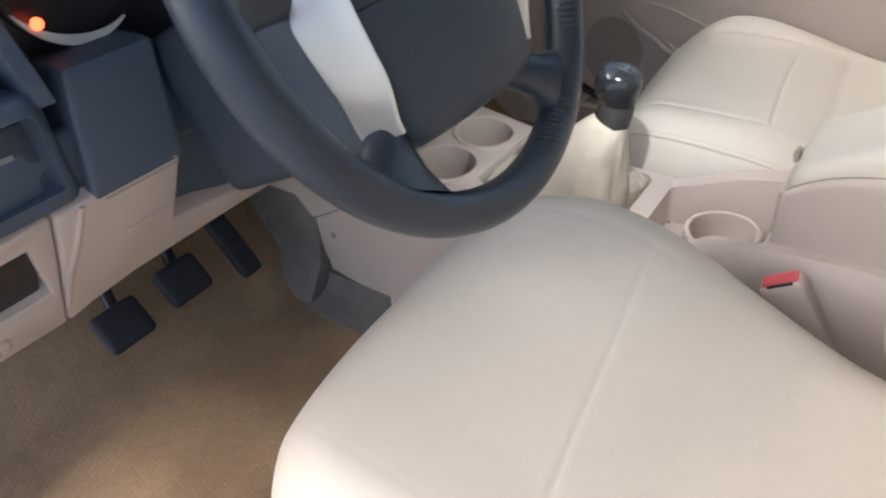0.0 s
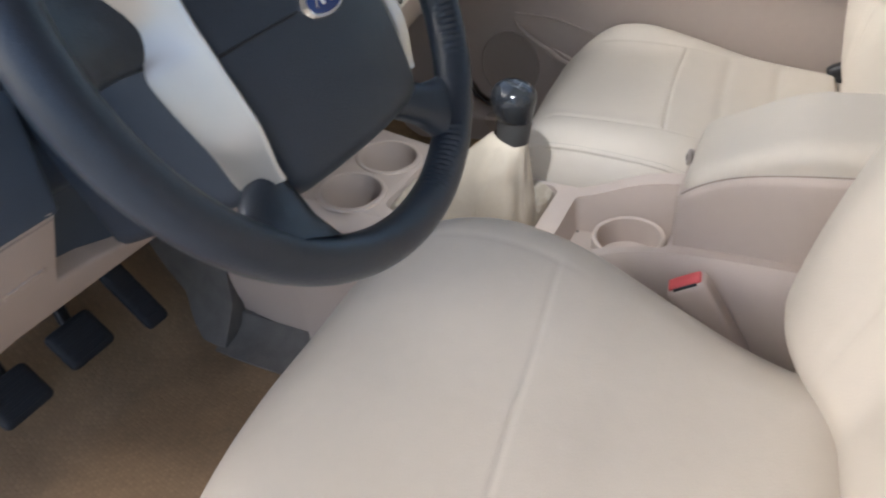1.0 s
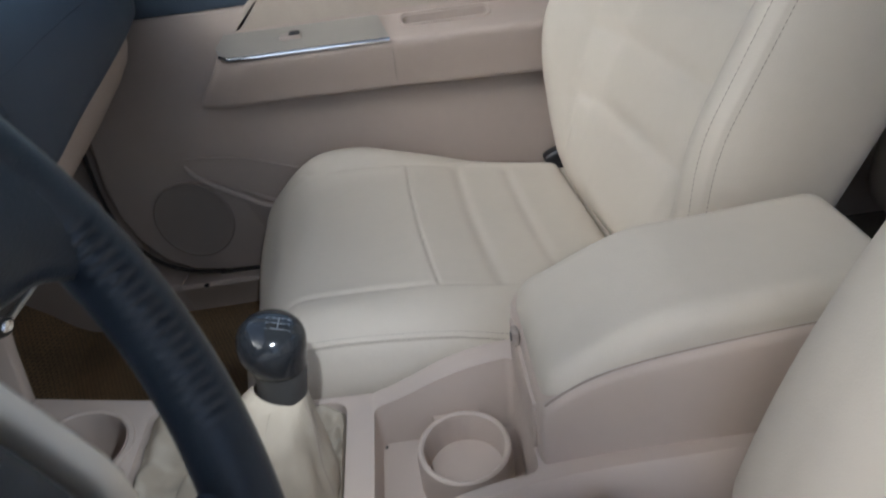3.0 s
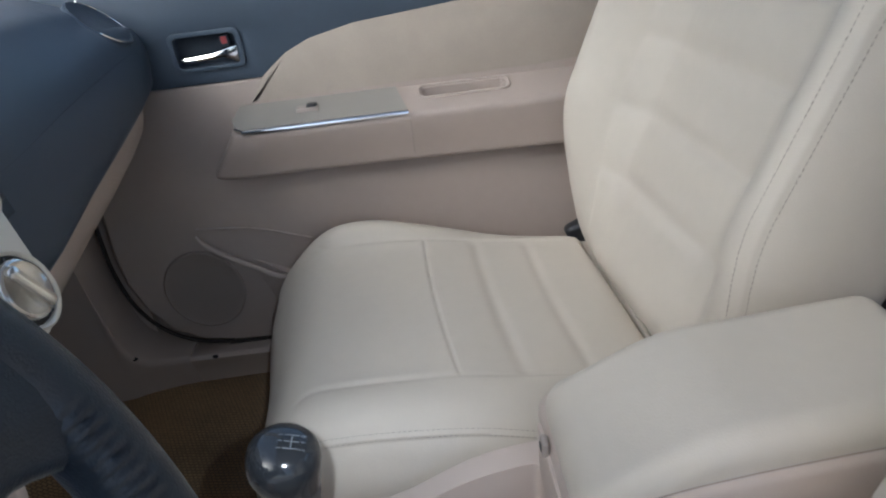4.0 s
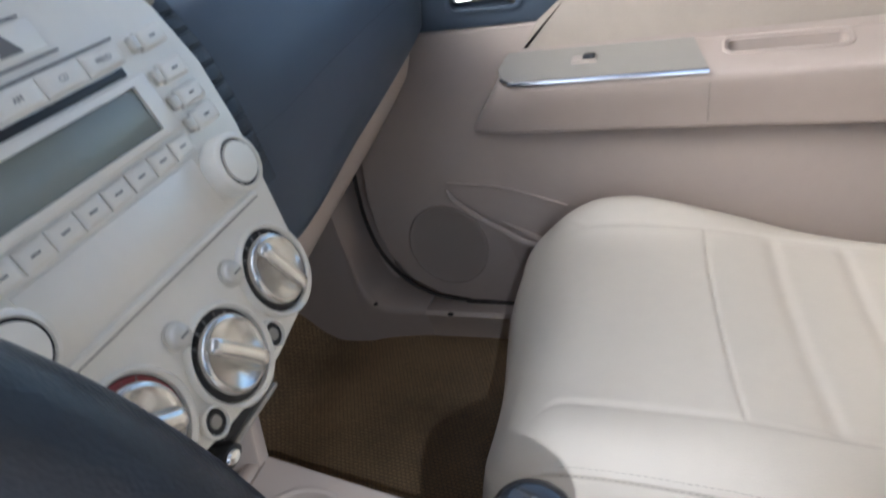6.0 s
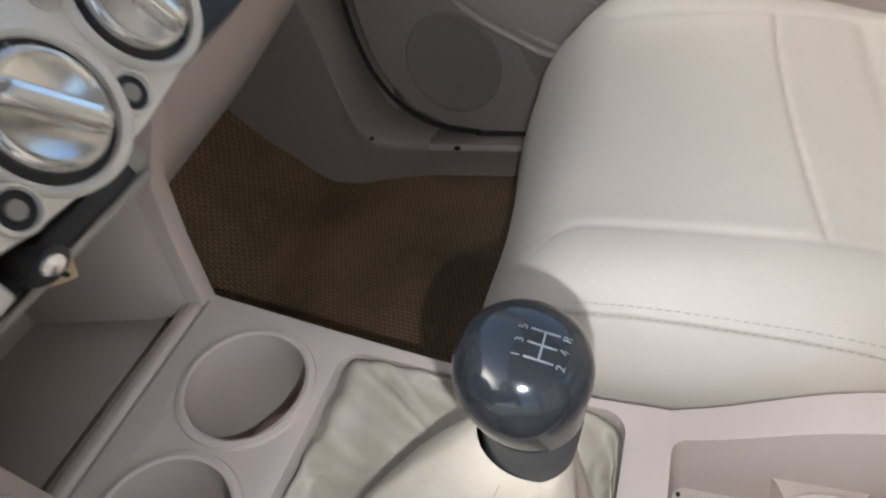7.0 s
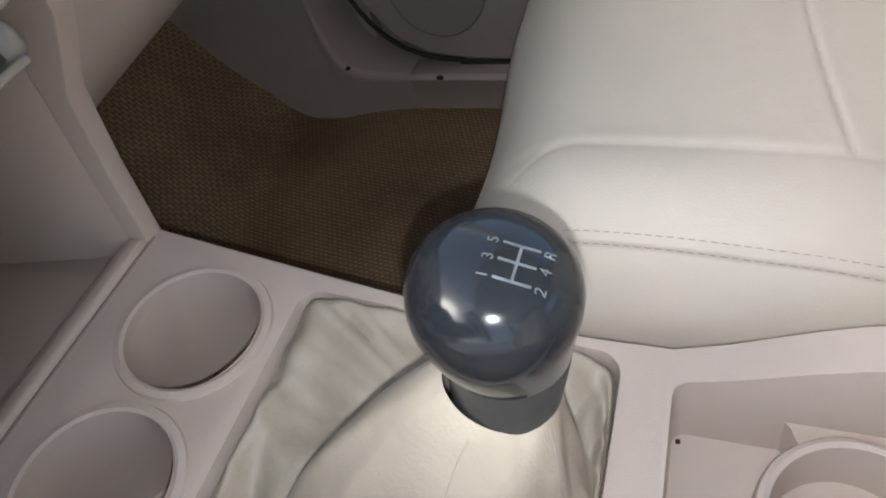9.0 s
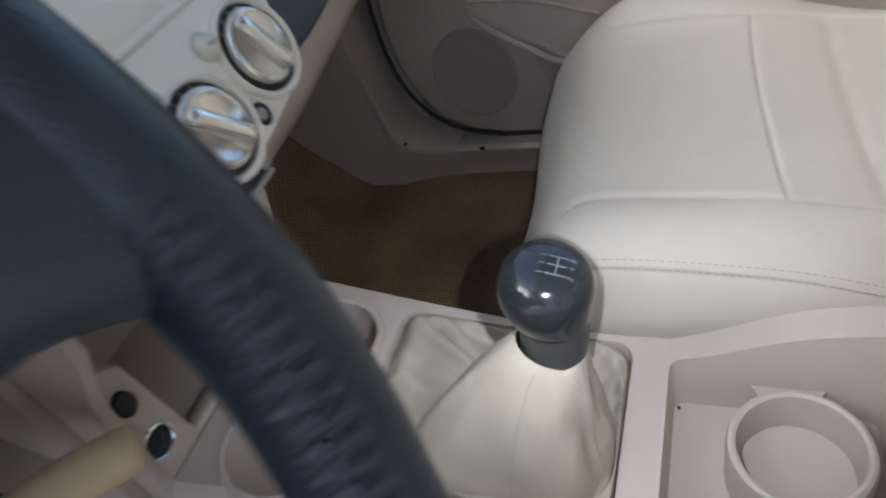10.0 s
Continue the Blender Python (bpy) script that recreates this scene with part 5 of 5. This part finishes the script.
hd = part("handle_bezel", carve(loft([[(x, y, z) for x, z in rounded(-0.068, 0.036, 0.684, 0.740, 0.010)] for y in (1.0245, 1.031)]), [loft([[(x, y, z) for x, z in rounded(-0.061, 0.029, 0.690, 0.734, 0.008)] for y in (1.0, 1.1)])], 0.001), DARK, door, "dark handle recess", angle=40)
part("recess_back", box(-0.065, 0.033, 1.044, 1.050, 0.686, 0.737, 0), WHEEL_PAD, hd)
part("lever", loft([[(x, y0 + dy, z + dz) for dy, dz in ((-0.003, -w), (-0.005, 0.0), (-0.003, w), (0.003, w), (0.003, -w))] for x, y0, z, w in ((-0.060, 1.036, 0.7005, 0.0028), (-0.035, 1.030, 0.7015, 0.0034), (-0.010, 1.027, 0.7035, 0.0038), (0.008, 1.026, 0.706, 0.0048), (0.018, 1.026, 0.705, 0.0090), (0.028, 1.028, 0.703, 0.012))]), CHROME, hd, "chrome pull lever", angle=50)
part("lock_slider", soft(0.005, 0.018, 1.030, 1.040, 0.714, 0.731, 0.002, (5, 4, 5)), WHEEL_PAD, hd, "dark lock slider", angle=60)
part("lock_mark", box(0.0075, 0.0155, 1.0292, 1.0301, 0.7185, 0.7285, 0), DARK_RED, hd, "red lock mark")
part("speaker_grille", moved(lathe([(0.0700, -0.004), (0.0695, 0.0035), (0.0670, 0.0050), (0.0600, 0.0022), (0.0, 0.0042)], Matrix.Diagonal((0.95, 1.05, 1, 1)), 64, False), pose(-0.114, 0.985, 0.339, 90, 0, 0)), GRILLE, door, "round speaker grille", angle=50)


def map_pocket(x, y, z):
    topz = np.interp(x, [-0.09, -0.06, 0.04, 0.2, 0.6], [0.425, 0.405, 0.355, 0.335, 0.33])
    s = (z - 0.24) / (0.40 - 0.24)
    return (x, y + 0.012 * (1 - s) + 0.030 * step(0.10, -0.045, x), 0.24 + s * (topz - 0.24))


part("map_pocket", soft(-0.045, 0.60, 0.955, 0.990, 0.24, 0.40, 0.006, (70, 8, 10), map_pocket), SHADE_PLASTIC, door, "beige map pocket with a raised lip", angle=60)
part("pocket_lip", tube(spline([(-0.10, 0.981, 0.440), (-0.088, 0.976, 0.425), (-0.062, 0.968, 0.408), (-0.02, 0.960, 0.386), (0.04, 0.957, 0.357), (0.2, 0.957, 0.337), (0.6, 0.957, 0.332)], 50), [0.003 + 0.002 * min(1, k / 12) for k in range(51)], 10), SHADE_PLASTIC, door, angle=80)
part("pocket_shadow_line", tube(spline([(-0.098, 0.985, 0.450), (-0.06, 0.984, 0.447), (0.0, 0.984, 0.438), (0.08, 0.984, 0.41)], 30), 0.0022, 8), SHADE_PLASTIC, door, angle=80)

sill = part("sill", carve(loft([[(x, 0.970, 0.14), (x, 0.968, 0.165), (x, 0.962, 0.195), (x, 0.953, 0.213), (x, 0.949, 0.222), (x, 0.955, 0.2275), (x, 0.975, 0.222), (x, 1.02, 0.2185), (x, 1.02, 0.14)] for x in (-0.166, 0.9)]), [], 0.0006), PLASTIC, angle=50)
tagged(sill, "beige door sill trim", "sill", kind="structure")
rings = []
for x, yy, zt in spline([(-0.166, 0.970, 0.231), (-0.20, 0.966, 0.234), (-0.24, 0.958, 0.246), (-0.262, 0.952, 0.280), (-0.272, 0.948, 0.36), (-0.285, 0.945, 0.50), (-0.33, 0.940, 0.62), (-0.45, 0.932, 0.66), (-0.68, 0.925, 0.68)], 50):
    hi = zt - 0.231
    rings.append([(x, yy, 0.14), (x, yy - 0.002, 0.165), (x, yy - 0.008, 0.195 + hi * 0.45), (x, yy - 0.014, 0.213 + hi * 0.8), (x, yy - 0.014, 0.224 + hi * 0.95), (x, yy - 0.008, zt - 0.003), (x, 1.04, zt - 0.010), (x, 1.04, 0.14)])
kick = part("trim", loft(rings), SHADE_PLASTIC, angle=60)
tagged(kick, "beige kick panel beside the footwell", "trim", kind="structure")
# unseen panels added behind the door to stop light leaking in
back_fill = part("trim", join(box(-0.66, -0.24, 1.03, 1.05, 0.14, 0.70, 0), box(-0.72, 0.92, 1.062, 1.082, 0.03, 0.655, 0)), SHADE_PLASTIC)
tagged(back_fill, "unseen beige panels that stop light leaking past the door", "trim", kind="structure")
for x, y, z in ((-0.250, 0.9435, 0.246), (-0.121, 0.9500, 0.2255)):
    clip = thing("trim_clip", (x, y, z), "small dark trim clip in the sill", "clip", "trim clips")
    part("head", moved(lathe([(0.0042, 0), (0.0036, 0.0012), (0, 0.0014)], Matrix.Diagonal((1.3, 0.8, 1, 1)), 12, False), pose(x, y - 0.001, z, 55, 0, 0)), BLACK, clip)

# side vent in the dashboard's end
vent_m = pose(-0.1285, 0.970, 0.7745, 0, 43, 8)
vent = part("side_vent", moved(lathe([(0.049, -0.016), (0.049, 0.001), (0.046, 0.003), (0.043, 0.001), (0.0, 0.003)], Matrix.Diagonal((0.92, 1.0, 1, 1)), 48, False), vent_m), DARK, dash, "round dark air vent", angle=50)
line = [(0.0475 * 0.92 * math.cos(a), 0.0475 * math.sin(a), 0.003) for a in np.linspace(radians(-75), radians(150), 40)]
part("chrome_arc", moved(tube(line, [0.0006 + 0.0011 * abs(k - 19.5) / 19.5 for k in range(40)], 6), vent_m), CHROME, vent, "thin chrome ring")

# rear bench, seen past the front seats
bench = thing("rear_bench", (1.3, 0.37, FLOOR), "beige vinyl rear bench seat in shade", "bench seat")
part("cushion", soft(1.05, 1.55, -0.32, 0.98, 0.20, 0.46, 0.06, (10, 24, 8)), LEATHER, bench, angle=80)
part("backrest", moved(soft(-0.07, 0.07, -0.65, 0.65, 0.0, 0.6, 0.06, (8, 24, 12)), pose(1.52, 0.33, 0.40, 0, 15, 0)), LEATHER, bench, angle=80)
